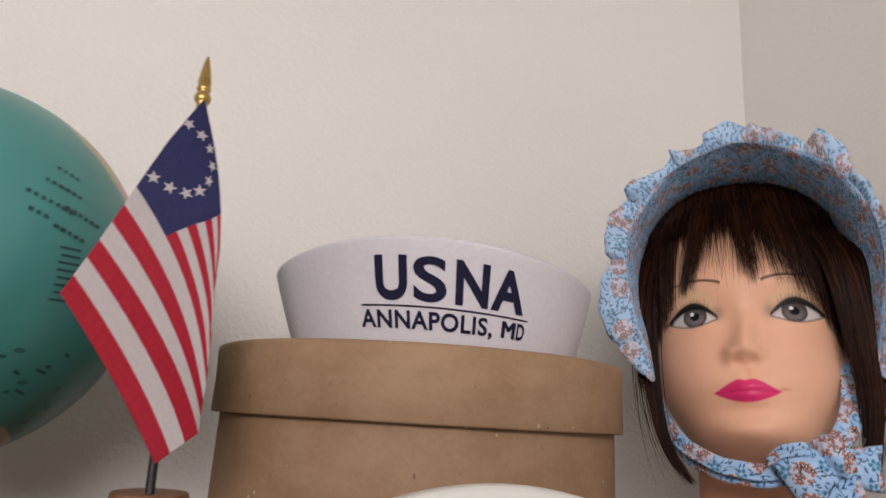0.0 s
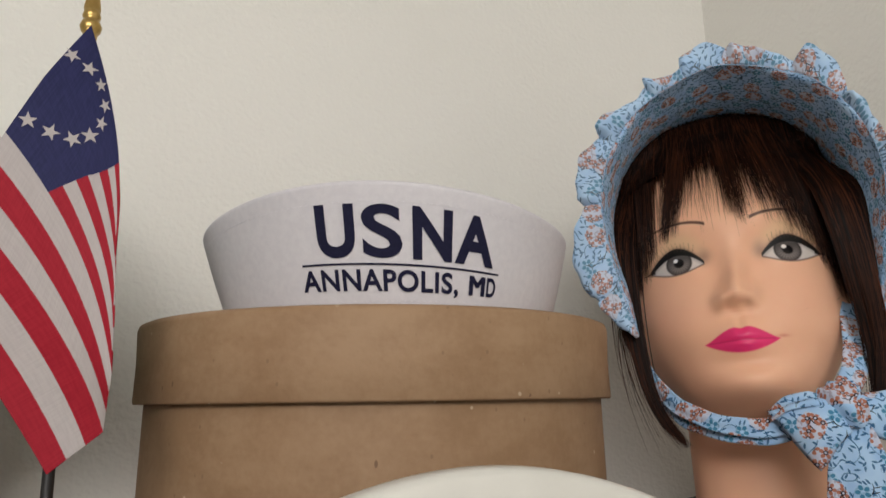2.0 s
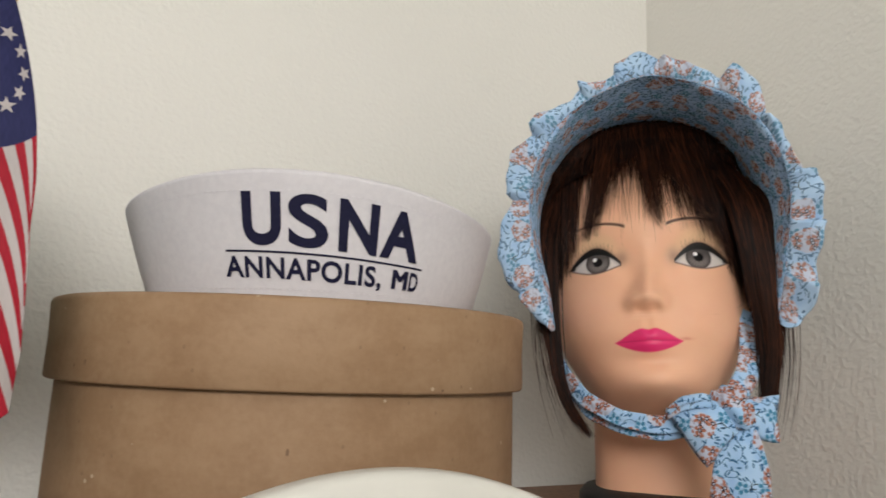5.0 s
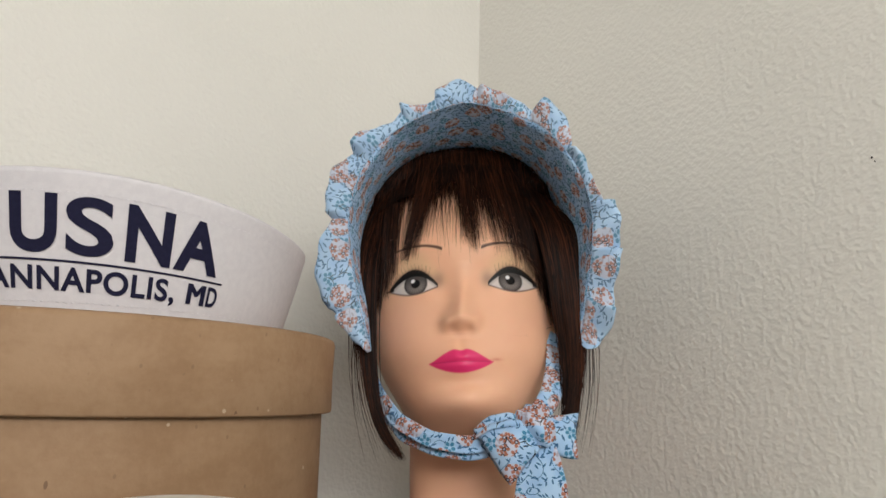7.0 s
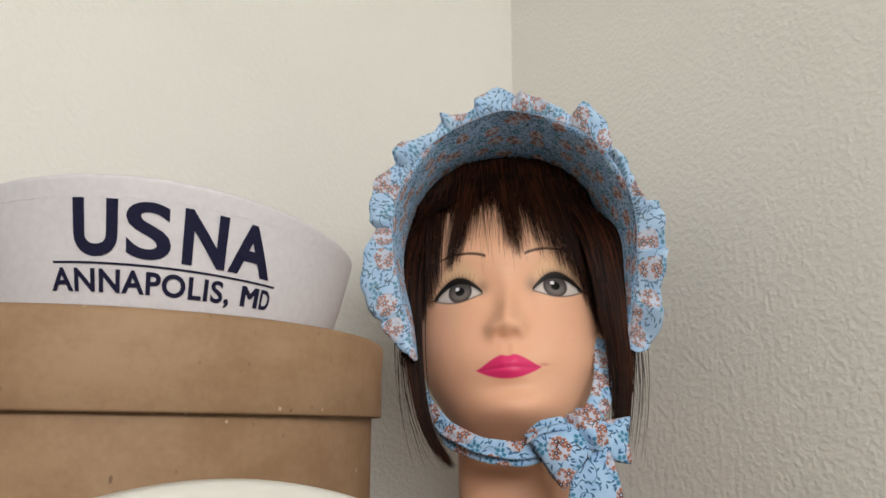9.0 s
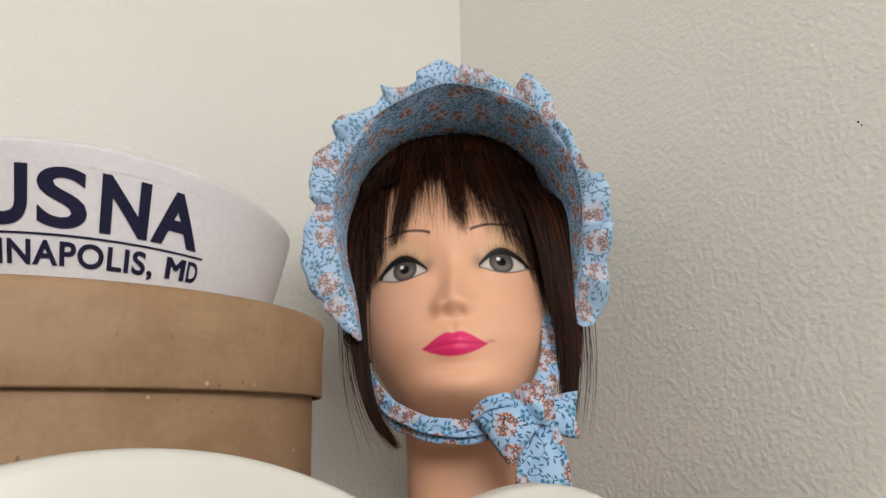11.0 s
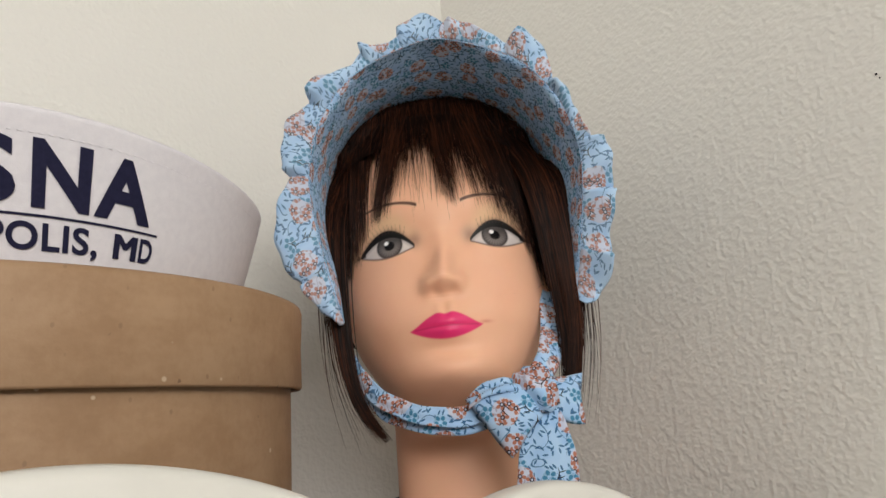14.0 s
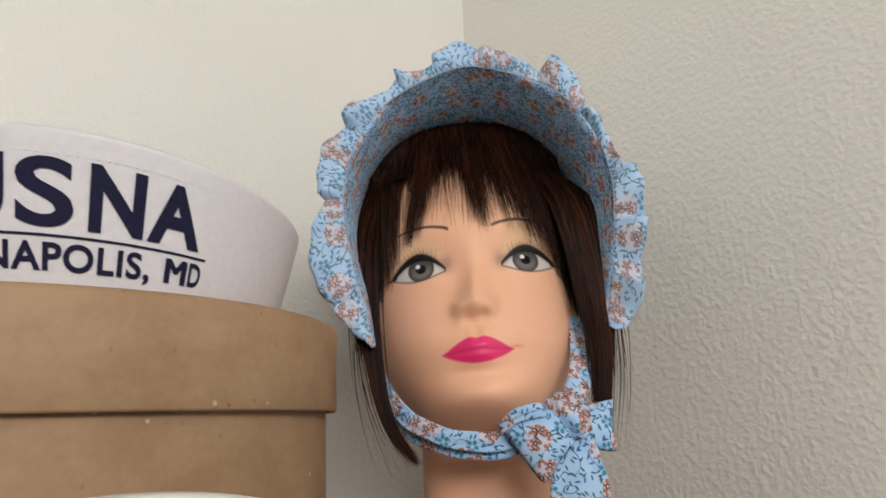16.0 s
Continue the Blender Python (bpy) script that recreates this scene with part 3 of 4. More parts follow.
def globe():
    t = thing("globe", pose(GLOBE_C.x, GLOBE_C.y, SHELF), "teal printed desk globe with worn glossy surface", "globe")
    hc = GLOBE_C.z - SHELF
    v, f = [], []
    n, m = 64, 128
    for i in range(n + 1):
        th = math.pi * i / n
        for k in range(m):
            a = 2 * math.pi * k / m
            v.append((GLOBE_R * math.sin(th) * math.cos(a), GLOBE_R * math.sin(th) * math.sin(a), -GLOBE_R * math.cos(th)))
    s = mesh_object("sphere", v, grid_faces(n + 1, m, True), M_GLOBE)
    under(s, t, "", pose(0, 0, hc))
    v, f = lathe([(0.001, 0), (0.075, 0), (0.078, 0.004), (0.074, 0.010), (0.03, 0.018), (0.012, 0.028), (0.009, 0.05), (0.009, hc - GLOBE_R + 0.004)], 64)
    under(mesh_object("foot", v, f, M_BLACK), t)
    # printed captions and islands as small raised bars on the sphere
    rnd = random.Random(4)

    def patch(name, az, el, w, h, rot):
        """A bar of size w x h metres at azimuth az (0 is toward the viewer) and elevation el, in degrees."""
        az, el = radians(az), radians(el)
        nrm = Vector((math.sin(az) * math.cos(el), -math.cos(az) * math.cos(el), math.sin(el)))
        ex = Vector((math.cos(az), math.sin(az), 0))
        ey = nrm.cross(ex)
        c, sn = math.cos(rot), math.sin(rot)
        ex, ey = ex * c + ey * sn, ey * c - ex * sn
        vs = [(nrm * GLOBE_R + ex * (w / 2 * p) + ey * (h / 2 * q)).normalized() * (GLOBE_R + 0.0004) + Vector((0, 0, hc)) for p, q in ((-1, -1), (1, -1), (1, 1), (-1, 1))]
        return under(mesh_object(name, vs, [(0, 1, 2, 3)], M_PRINT, False), t)

    for az, el, num in ((72, 26, 4), (70, 21, 6), (66, 16, 7), (76, 14, 6), (72, 8, 5), (63, 11, 3)):
        for k in range(num):
            patch("caption_bar", az + (k - num / 2) * 2.0, el - k * 0.5, 0.0018 + 0.002 * rnd.random(), 0.0026, -0.15)
    for k in range(8):
        patch("legend_bar", 72 + 0.4 * rnd.random(), 3 - 2.0 * k, 0.010 + 0.004 * rnd.random(), 0.0014, 0.05)
    for k in range(12):
        patch("island_bar", 52 + 32 * rnd.random(), -25 - 14 * rnd.random(), 0.003 + 0.005 * rnd.random(), 0.0018, -0.5 * rnd.random())


globe()

# ---- mannequin head ----
HEAD = pose(0.2185, 0.603, 1.652, -6, -3.4, -18.0)   # origin between the eyes; x to the viewer's right, y into the head

def curve(pts):
    xs, ys = zip(*sorted(pts))
    return lambda z: np.interp(z, xs, ys)


def smooth_curve(pts):
    c = curve(pts)
    ds = np.arange(-15, 15.1, 2.5)
    ws = np.exp(-(ds / 5.5) ** 2 / 2)
    ws = ws / ws.sum()
    return lambda z: sum(c(z + d) * w for d, w in zip(ds, ws))


P_FRONT = smooth_curve([(125, 95), (118, 62), (108, 40), (90, 18), (70, 6), (50, 0), (30, -3), (12, -2), (0, 1), (-20, 0), (-38, -3), (-52, -6), (-66, -3), (-78, -4), (-88, -1), (-95, 6), (-101, 17), (-107, 31), (-113, 43), (-122, 50), (-175, 52)])
P_WIDE = smooth_curve([(125, 5), (118, 34), (108, 50), (90, 66), (60, 77), (20, 80), (0, 79.5), (-20, 78), (-40, 74.5), (-60, 67), (-78, 56), (-92, 48), (-104, 47), (-120, 48), (-150, 48.5), (-175, 50)])
P_MID = smooth_curve([(125, 98), (60, 92), (0, 90), (-60, 88), (-90, 86), (-110, 92), (-175, 96)])
P_BACK = smooth_curve([(125, 100), (118, 140), (100, 165), (60, 182), (20, 184), (-20, 172), (-60, 150), (-90, 140), (-120, 138), (-175, 142)])


def gauss(x, z, x0, z0, sx, sz):
    return np.exp(-((x - x0) / sx) ** 2 / 2 - ((z - z0) / sz) ** 2 / 2)


def lowered(z):
    """Nose and mouth sit a few millimetres below their first layout."""
    return z + np.interp(z, [-100, -75, -57, -33, -12], [0, 5.0, 5.5, 2.8, 0])


def skewed(x, z):
    """The lower face sits a little aside of the brow's middle."""
    return x + np.interp(z, [-80, -50, -28, -5], [3.2, 3.2, 2.6, 0.0])


def relief(x, z):
    """How far the face stands out from its plain oval, in mm."""
    z = lowered(z)
    x = skewed(x, z)
    nose = lambda zz: np.interp(zz, [-38, -36, -34, -32, -30, -28, -26, -24, -21, -17, -12, -6, 2, 9, 16], [0, 0.8, 2.8, 6.0, 9.4, 12.0, 13.3, 13.2, 11.8, 9.6, 7.2, 4.8, 2.5, 0.9, 0])
    h = nose(z)
    sx = np.interp(z, [-34, -26, -12, 6], [7.2, 6.5, 4.8, 6.0])
    r = h * np.exp(-(x / sx) ** 2 / 2)
    for s in (-1, 1):
        r = r + 4.2 * gauss(x, z, s * 10.0, -28.0, 3.5, 4.2) - 1.5 * gauss(x, z, s * 5.5, -32.8, 2.8, 1.8)
        r = r - 4.2 * gauss(x, z, s * 33.5, 6, 15, 10) + 4.2 * gauss(x, z, s * 35.5, -1, 12, 7)
        r = r - 1.4 * gauss(x, z, s * 14, 1, 6, 9)
        r = r + 2.5 * gauss(x, z, s * 40, -34, 16, 15) + 0.7 * gauss(x, z, s * 30, 26, 20, 9)
        r = r + 0.5 * gauss(x, z, s * 3.5, -44, 2.2, 4)
    r = r - 0.8 * gauss(x, z, 0, -43, 2.2, 4)
    r = r + 3.2 * gauss(x, z, 0, -49, 10, 5.0) + 3.6 * gauss(x, z, 0, -57, 9.5, 5.0) - 0.9 * gauss(x, z, 0, -53.2, 9, 1.3)
    r = r - 1.8 * gauss(x, z, 0, -67, 13, 4) + 6.5 * gauss(x, z, 0, -85, 19, 9)
    return r


def face_y(x, z):
    """Front surface of the face at x, z (mm)."""
    a = P_WIDE(z)
    s = np.clip(np.abs(x) / a, 0, 0.999)
    return P_MID(z) - (P_MID(z) - P_FRONT(z)) * (1 - s * s) ** 0.375 - relief(x, z)


def paint(x, z):
    """Make-up, with shade and catchlights painted into the eyes: colour and gloss at x, z (mm) of the face."""
    z = lowered(z)
    x = skewed(x, z)
    n = len(x)
    col = np.tile(np.array([0.86, 0.49, 0.32]), (n, 1))
    gloss = np.zeros(n)

    def lay(mask, c, g=None):
        nonlocal col, gloss
        mask = np.clip(mask, 0, 1)
        col = col * (1 - mask[:, None]) + np.array(c) * mask[:, None]
        if g is not None:
            gloss = gloss * (1 - mask) + g * mask

    def inside(d, soft=0.5):
        return np.clip(0.5 + d / soft, 0, 1)

    for s in (-1, 1):
        ex, ez = s * 35.2, -0.5
        u = (x - ex) * s                          # outward from the nose
        t = np.clip((u + 17) / 37.0, 0, 1)        # 0 inner corner, 1 outer corner
        on = (u > -17) & (u < 20)
        up = ez - 1.2 + 0.6 * t + 10.2 * np.sin(np.pi * t ** 0.95) ** 0.95
        lo = ez - 1.2 + 0.6 * t - 5.2 * np.sin(np.pi * t ** 1.05) ** 1.0
        # pale yellow-green shadow on the lid
        lay(0.55 * np.exp(-((z - (up + 9)) / 7.0) ** 2) * np.exp(-((u - 1) / 18) ** 4), (0.74, 0.54, 0.31))
        lay(0.64 * np.exp(-((z - (up + 2.0)) / 3.5) ** 2) * np.exp(-((u - 3) / 17) ** 4), (0.035, 0.022, 0.019))
        # inner corner of the eye, its shade laid on as dark colour
        lay(0.55 * gauss(u, z, -17.0, ez + 3.5, 3.6, 4.2), (0.10, 0.055, 0.045))
        white = inside(np.minimum(up - z, z - lo), 0.6) * on
        lay(white, (0.66, 0.60, 0.57), 0.5)
        # shade of the upper lid, painted onto the white below it
        lay(white * 0.55 * np.clip(1 - (up - z) / 4.0, 0, 1), (0.16, 0.13, 0.13))
        dx, dz = x - (ex - 0.2 * s), z - (ez + 2.2)
        rr = np.hypot(dx, dz)
        lay(white * inside(8.9 - rr, 0.9), (0.030, 0.026, 0.026), 0.5)
        ang = np.arctan2(dz, dx)
        lay(white * inside(7.9 - rr, 1.4), (0.078, 0.069, 0.067), 0.5)
        lay(white * inside(6.9 - rr, 2.8) * (0.62 + 0.38 * np.sin(ang * 23)) * np.clip(0.42 - dz / 8, 0.05, 0.85), (0.27, 0.24, 0.23))
        lay(white * inside(3.4 - rr, 0.7), (0.004, 0.004, 0.005), 0.5)
        # white catchlight dot by the pupil, a glint put into the colour
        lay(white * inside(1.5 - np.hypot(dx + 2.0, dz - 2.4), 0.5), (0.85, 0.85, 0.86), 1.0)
        # liner, thick above and thin below, with a wing
        thick = 2.5 + 2.4 * np.sin(np.pi * np.clip(t, 0, 1)) + 1.0 * t
        lay(inside(thick / 2 - np.abs(z - up - thick * 0.3), 0.9) * on, (0.004, 0.0035, 0.0035), 0.0)
        lay(0.8 * inside(0.6 - np.abs(z - lo), 0.9) * on, (0.07, 0.04, 0.035))
        wing = (u > 17) & (u < 24.5)
        lay(inside(1.3 - (u - 17) * 0.16 - np.abs(z - (ez + 0.6 - 0.12 * (u - 18))), 0.8) * wing, (0.012, 0.010, 0.010), 0.4)
        # painted lashes
        for k in range(13):
            t0 = 0.20 + 0.062 * k
            u0 = -17 + 37.0 * t0
            z0 = ez + 1.0 + 0.6 * t0 + 10.2 * math.sin(math.pi * t0 ** 0.95) ** 0.95
            q = (z - z0) / (5.5 + 2.5 * t0)
            lay(0.75 * inside(0.30 * (1 - q) - np.abs(u - u0 - q * (k - 4.5) * 0.7 - q * q * 1.5), 0.5) * ((q > 0) & (q < 1)), (0.05, 0.035, 0.03))
        # brow
        b = (u + 21) / 45.0
        bz = 25.3 + 4.2 * np.sin(np.pi * np.clip(b, 0, 1) ** 0.8) * 0.9 + 2.0 * b
        lay(0.9 * inside(1.2 * (1 - 0.5 * b) - np.abs(z - bz), 0.9) * ((b > 0) & (b < 1)), (0.045, 0.025, 0.02))
    # a smudge beside the mouth, then the lips
    lay(0.55 * gauss(x, z, 25.0, -51.8, 2.6, 0.7), (0.60, 0.13, 0.12))
    t = np.clip((x + 23) / 46.0, 0, 1)
    bow = 1.5 * np.exp(-(x / 3.4) ** 2)
    up = -53.2 + 8.6 * np.sin(np.pi * t) ** 1.25 - bow
    lo = -53.2 - 7.9 * np.sin(np.pi * t) ** 0.85
    lay(inside(np.minimum(up - z, z - lo), 1.0) * (np.abs(x) < 23), (0.76, 0.035, 0.17), 0.3)
    lay(0.4 * inside(0.5 - np.abs(z + 53.2), 0.6) * (np.abs(x) < 20), (0.42, 0.012, 0.06))
    lay(0.18 * (gauss(x, z, -42, -32, 15, 12) + gauss(x, z, 42, -32, 15, 12)), (0.78, 0.40, 0.30))
    return col, gloss


def mannequin_head():
    nz, na = 560, 420
    zs = np.linspace(-165, 124.5, nz)
    # columns are closest together over the face
    q = np.linspace(-1, 1, na, endpoint=False)
    ang = np.pi * (0.45 * q + 0.55 * q ** 3)
    Z, A = np.meshgrid(zs, ang, indexing="ij")
    a, f, c, b = P_WIDE(Z), P_FRONT(Z), P_MID(Z), P_BACK(Z)
    X = a * np.sin(A)
    cs = np.cos(A)
    Y = np.where(cs >= 0, c - (c - f) * np.abs(cs) ** 0.75, c + (b - c) * np.abs(cs) ** 0.8)
    front = np.clip(cs * 3, 0, 1)
    Y = Y - relief(X, Z) * front
    v = np.stack([X, Y, Z], -1).reshape(-1, 3) * MM
    faces = grid_faces(nz, na, True)
    faces.append(tuple(range(na))[::-1])
    faces.append(tuple(range((nz - 1) * na, nz * na)))
    ob = mesh_object("mannequin_head", v, faces, M_VINYL)
    ob.matrix_basis = HEAD
    tagged(ob, "flesh-coloured vinyl mannequin head with painted eyes and pink lips", "mannequin head")
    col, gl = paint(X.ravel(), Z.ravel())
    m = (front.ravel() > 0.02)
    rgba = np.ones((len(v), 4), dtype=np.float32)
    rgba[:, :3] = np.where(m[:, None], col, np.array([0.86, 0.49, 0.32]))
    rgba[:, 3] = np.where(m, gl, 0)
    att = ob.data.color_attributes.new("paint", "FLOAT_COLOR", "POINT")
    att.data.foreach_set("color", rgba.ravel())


mannequin_head()


def display_stand():
    """Low black disc on which the neck stands."""
    p = HEAD @ Vector((0, 0.096, -0.160))
    v, f = lathe([(0.001, 0), (0.060, 0), (0.062, 0.002), (0.062, p.z - SHELF - 0.006), (0.058, p.z - SHELF - 0.001), (0.045, p.z - SHELF + 0.003), (0.001, p.z - SHELF + 0.003)], 72)
    ob = mesh_object("display_stand", v, f, M_BLACK)
    ob.matrix_basis = pose(p.x, p.y, SHELF)
    tagged(ob, "low round black stand under the mannequin head", "stand")


display_stand()


# ---- wig ----
def strands(name, guides, parent, width, seed, label=""):
    """Ribbons of hair; each guide is a list of points (mm), a count and a spread (mm) at root and tip."""
    rnd = random.Random(seed)
    v, f = [], []
    n = 11
    for pts, count, spread0, spread1 in guides:
        P = np.array(pts, dtype=float)
        k = np.linspace(0, 1, len(P))
        for _ in range(int(count * 1.6) if count > 1 else 1):
            o0 = np.array([rnd.gauss(0, spread0), rnd.gauss(0, spread0 * 0.25), rnd.gauss(0, spread0 * 0.15)])
            o1 = np.array([rnd.gauss(0, spread1), rnd.gauss(0, spread1 * 0.25), rnd.gauss(0, spread1 * 1.0)])
            wv, ph = rnd.uniform(0.0, 0.7), rnd.uniform(0, 6)
            w = width * rnd.uniform(0.55, 1.25)
            cut = 1.0 - 0.36 * rnd.random() ** 2
            t = np.linspace(0, cut, n)
            # smooth path through the guide
            C = np.stack([np.interp(t, k, P[:, i]) for i in range(3)], -1)
            C[1:-1] = (C[:-2] + 2 * C[1:-1] + C[2:]) / 4
            C = C + np.outer(1 - t, o0) + np.outer(t, o1)
            C[:, 0] += wv * np.sin(ph + 5 * t)
            base = len(v)
            tw = rnd.uniform(-0.5, 0.5)
            for i in range(n):
                ww = w * min(1.0, (n - i) / 6.0)
                v.append((C[i] + np.array([ww * math.cos(tw), ww * math.sin(tw), 0])) * MM)
                v.append((C[i] + np.array([0, -ww * 0.45, 0])) * MM)
                v.append((C[i] - np.array([ww * math.cos(tw), ww * math.sin(tw), 0])) * MM)
            for i in range(n - 1):
                for j in (0, 1):
                    p = base + 3 * i + j
                    f.append((p, p + 1, p + 4, p + 3))
    ob = mesh_object(name, v, f, M_HAIR)
    return under(ob, parent, label)


def hairline(x):
    """Height at which the hair comes out from under the brim."""
    k = min(1.0, abs(x - 1.0) / 82) ** (1 / 0.85)
    return 27 + 91 * (1 - k * k) ** 0.425


def bang(xr, xt, zt, count, s0=5.0, s1=3.0):
    top = hairline(xr)
    pts = [(xr * 0.86, 34, top), (xr * 0.94, 17, top - 2)]
    for q in (0.0, 0.25, 0.5, 0.75, 1.0):
        x, z = xr + (xt - xr) * q, (top - 16) + (zt - (top - 16)) * q
        pts.append((x, float(face_y(x, min(z, 84))) - 8.0 + 4.5 * q + 0.35 * max(0, z - 84), z))
    return pts, count, s0, s1


def wig():
    t = thing("wig", HEAD, "dark brown bobbed wig with wispy bangs on the mannequin head", "wig")
    # cap under the strands
    zs, ang = np.linspace(-40, 121, 40), np.linspace(radians(62), radians(298), 60)
    v = []
    for z in zs:
        lim = np.interp(z, [-40, 20, 66, 82, 121], [74, 64, 52, 0, 0])
        for a0 in ang:
            a = radians(lim) + (a0 - radians(62)) / radians(236) * radians(360 - 2 * lim)
            zz = min(z, 122)
            puff = max(0.0, zz - 82)
            w, fr, c, b = P_WIDE(zz) + 11 + 0.30 * puff, P_FRONT(zz) - 7 - 0.50 * puff, P_MID(zz), P_BACK(zz) + 6
            cs = math.cos(a)
            y = c - (c - fr) * abs(cs) ** 0.75 if cs >= 0 else c + (b - c) * abs(cs) ** 0.8
            v.append((w * math.sin(a) * MM, y * MM, (z + (4 if z > 90 else 0)) * MM))
    under(mesh_object("cap", v, grid_faces(40, 60), M_HAIR), t)
    g = [bang(*q) for q in ((-60, -66, -14, 150, 4, 2.5), (-54, -59, -4, 120, 4, 2.2), (-48, -52, 6, 90, 3, 1.8), (-24, -43, 19, 170, 4.5, 1.8), (-20, -36, 22, 70, 4, 2), (-17, -30, 30, 40, 4, 3),
                             (-10, -16, 40, 16, 5, 4), (0, 4, 29, 80, 4, 2.4), (4, 9, 23, 90, 3.5, 2.2), (8, 13, 24, 50, 4, 3), (14, 20, 30, 30, 4, 4), (17, 28, 24, 50, 4, 3), (22, 36, 18, 70, 4, 3),
                             (28, 44, 12, 100, 4, 3), (36, 52, 4, 120, 4, 2.8), (46, 60, -10, 130, 4, 2.6), (54, 66, -30, 130, 3.6, 2.4), (62, 70, -44, 110, 3, 2.4))]
    for k in range(17):                      # the close-set hair above
        x = -66 + 8.3 * k
        g.append(bang(x, x * 1.03, (70 if abs(x + 36) > 6 else 80) - abs(x) * 0.30, 110, 4, 7))
    rnd = random.Random(21)
    for _ in range(46):                      # stray wisps across the brow
        x = rnd.uniform(-34, 50)
        g.append(bang(x, x * 1.25 + rnd.gauss(0, 4), rnd.uniform(14, 46) - abs(x) * 0.15, 3, 1.5, 3))
    tagged(strands("fringe", g, t, 0.21, 5, "wispy brown fringe"), kind="stuff")
    left = [([(-60, 40, 74), (-72, 18, 40), (-73, 15, 0), (-72, 16, -40), (-69, 16, -78), (-61, 13, -104), (-47, 11, -121)], 560, 4.4, 1.7),
            ([(-64, 36, 72), (-80, 20, 36), (-80, 20, 0), (-75, 20, -52)], 240, 3.5, 3),
            ([(-62, 48, 60), (-79, 34, 20), (-84, 32, -30), (-80, 28, -80), (-64, 22, -124)], 12, 3, 5)]
    tagged(strands("side_lock", left, t, 0.28, 6), kind="stuff")
    right = [([(54, 26, 80), (64, 4, 44), (68, 4, 4), (71, 11, -36), (73, 16, -70), (69, 17, -104)], 460, 3.0, 2.4),
             ([(58, 30, 78), (72, 6, 44), (77, 4, 4), (79, 8, -38), (78, 14, -75), (66, 14, -116)], 400, 3.2, 1.6),
             ([(64, 30, 72), (79, 8, 38), (83, 8, -10), (83, 14, -60), (70, 18, -121)], 300, 3.0, 1.8),
             ([(66, 30, 68), (86, 8, 44), (89, 8, 0), (86, 12, -46)], 220, 3.2, 3),
             ([(66, 30, 68), (88, 10, 30), (92, 14, -30), (90, 20, -80), (78, 22, -122)], 12, 3, 4),
             ([(66, float(face_y(66, -28)) - 1, -28), (55, float(face_y(55, -36)) - 0.6, -36), (42, float(face_y(42, -40)) - 0.6, -40), (30, float(face_y(30, -41)) - 0.6, -41)], 1, 0, 0)]
    tagged(strands("side_lock", right, t, 0.28, 7), kind="stuff")


wig()


# ---- bonnet ----
def arch(s):
    """Seam line of the bonnet's brim, s from -1 (one cheek) to 1; mm."""
    L = abs(s)
    sg = 1 if s >= 0 else -1
    if L < 0.66:
        a = L / 0.66 * math.pi / 2
        x, z = 87.5 * math.sin(a), 32 + 85 * math.cos(a) + 3.0 * math.exp(-(s / 0.09) ** 2)
    else:
        q = (L - 0.66) / 0.34
        x, z = 87.5 - 12 * q ** 1.5, 32 - 78 * q
    y = np.interp(L, [0, 0.3, 0.45, 0.66, 1.0], [-47, -44, -37, -20, 12])
    return Vector((sg * x + 6.5, float(y), z))


def arch_in(s):
    """Line where the brim meets the hair and the crown begins."""
    L = abs(s)
    sg = 1 if s >= 0 else -1
    if L < 0.66:
        a = L / 0.66 * math.pi / 2
        x, z = 82 * math.sin(a) ** 0.85, 28 + 91 * max(0.0, math.cos(a)) ** 0.85
    else:
        q = (L - 0.66) / 0.34
        x, z = 82 - 10 * q ** 1.5, 28 - 56 * q
    return Vector((sg * x + 1.0, 32.0 + 14 * L, z))


# lobes of the ruffle: where each begins along the seam, and how far it stands out at its start, middle and end
LOBES = [(-1.0, 2, 12, 18), (-0.86, 20, 25, 9), (-0.61, 15, 18, 12), (-0.40, 19, 10, 8), (-0.205, 14, 9, 6), (-0.095, 9, 17, 10), (0.04, 13, 10, 8), (0.225, 15, 16, 3),
         (0.395, 5, 6, 7), (0.585, 15, 19, 18), (0.715, 20, 19, 19), (0.86, 20, 20, 6), (1.0, 0, 0, 0)]


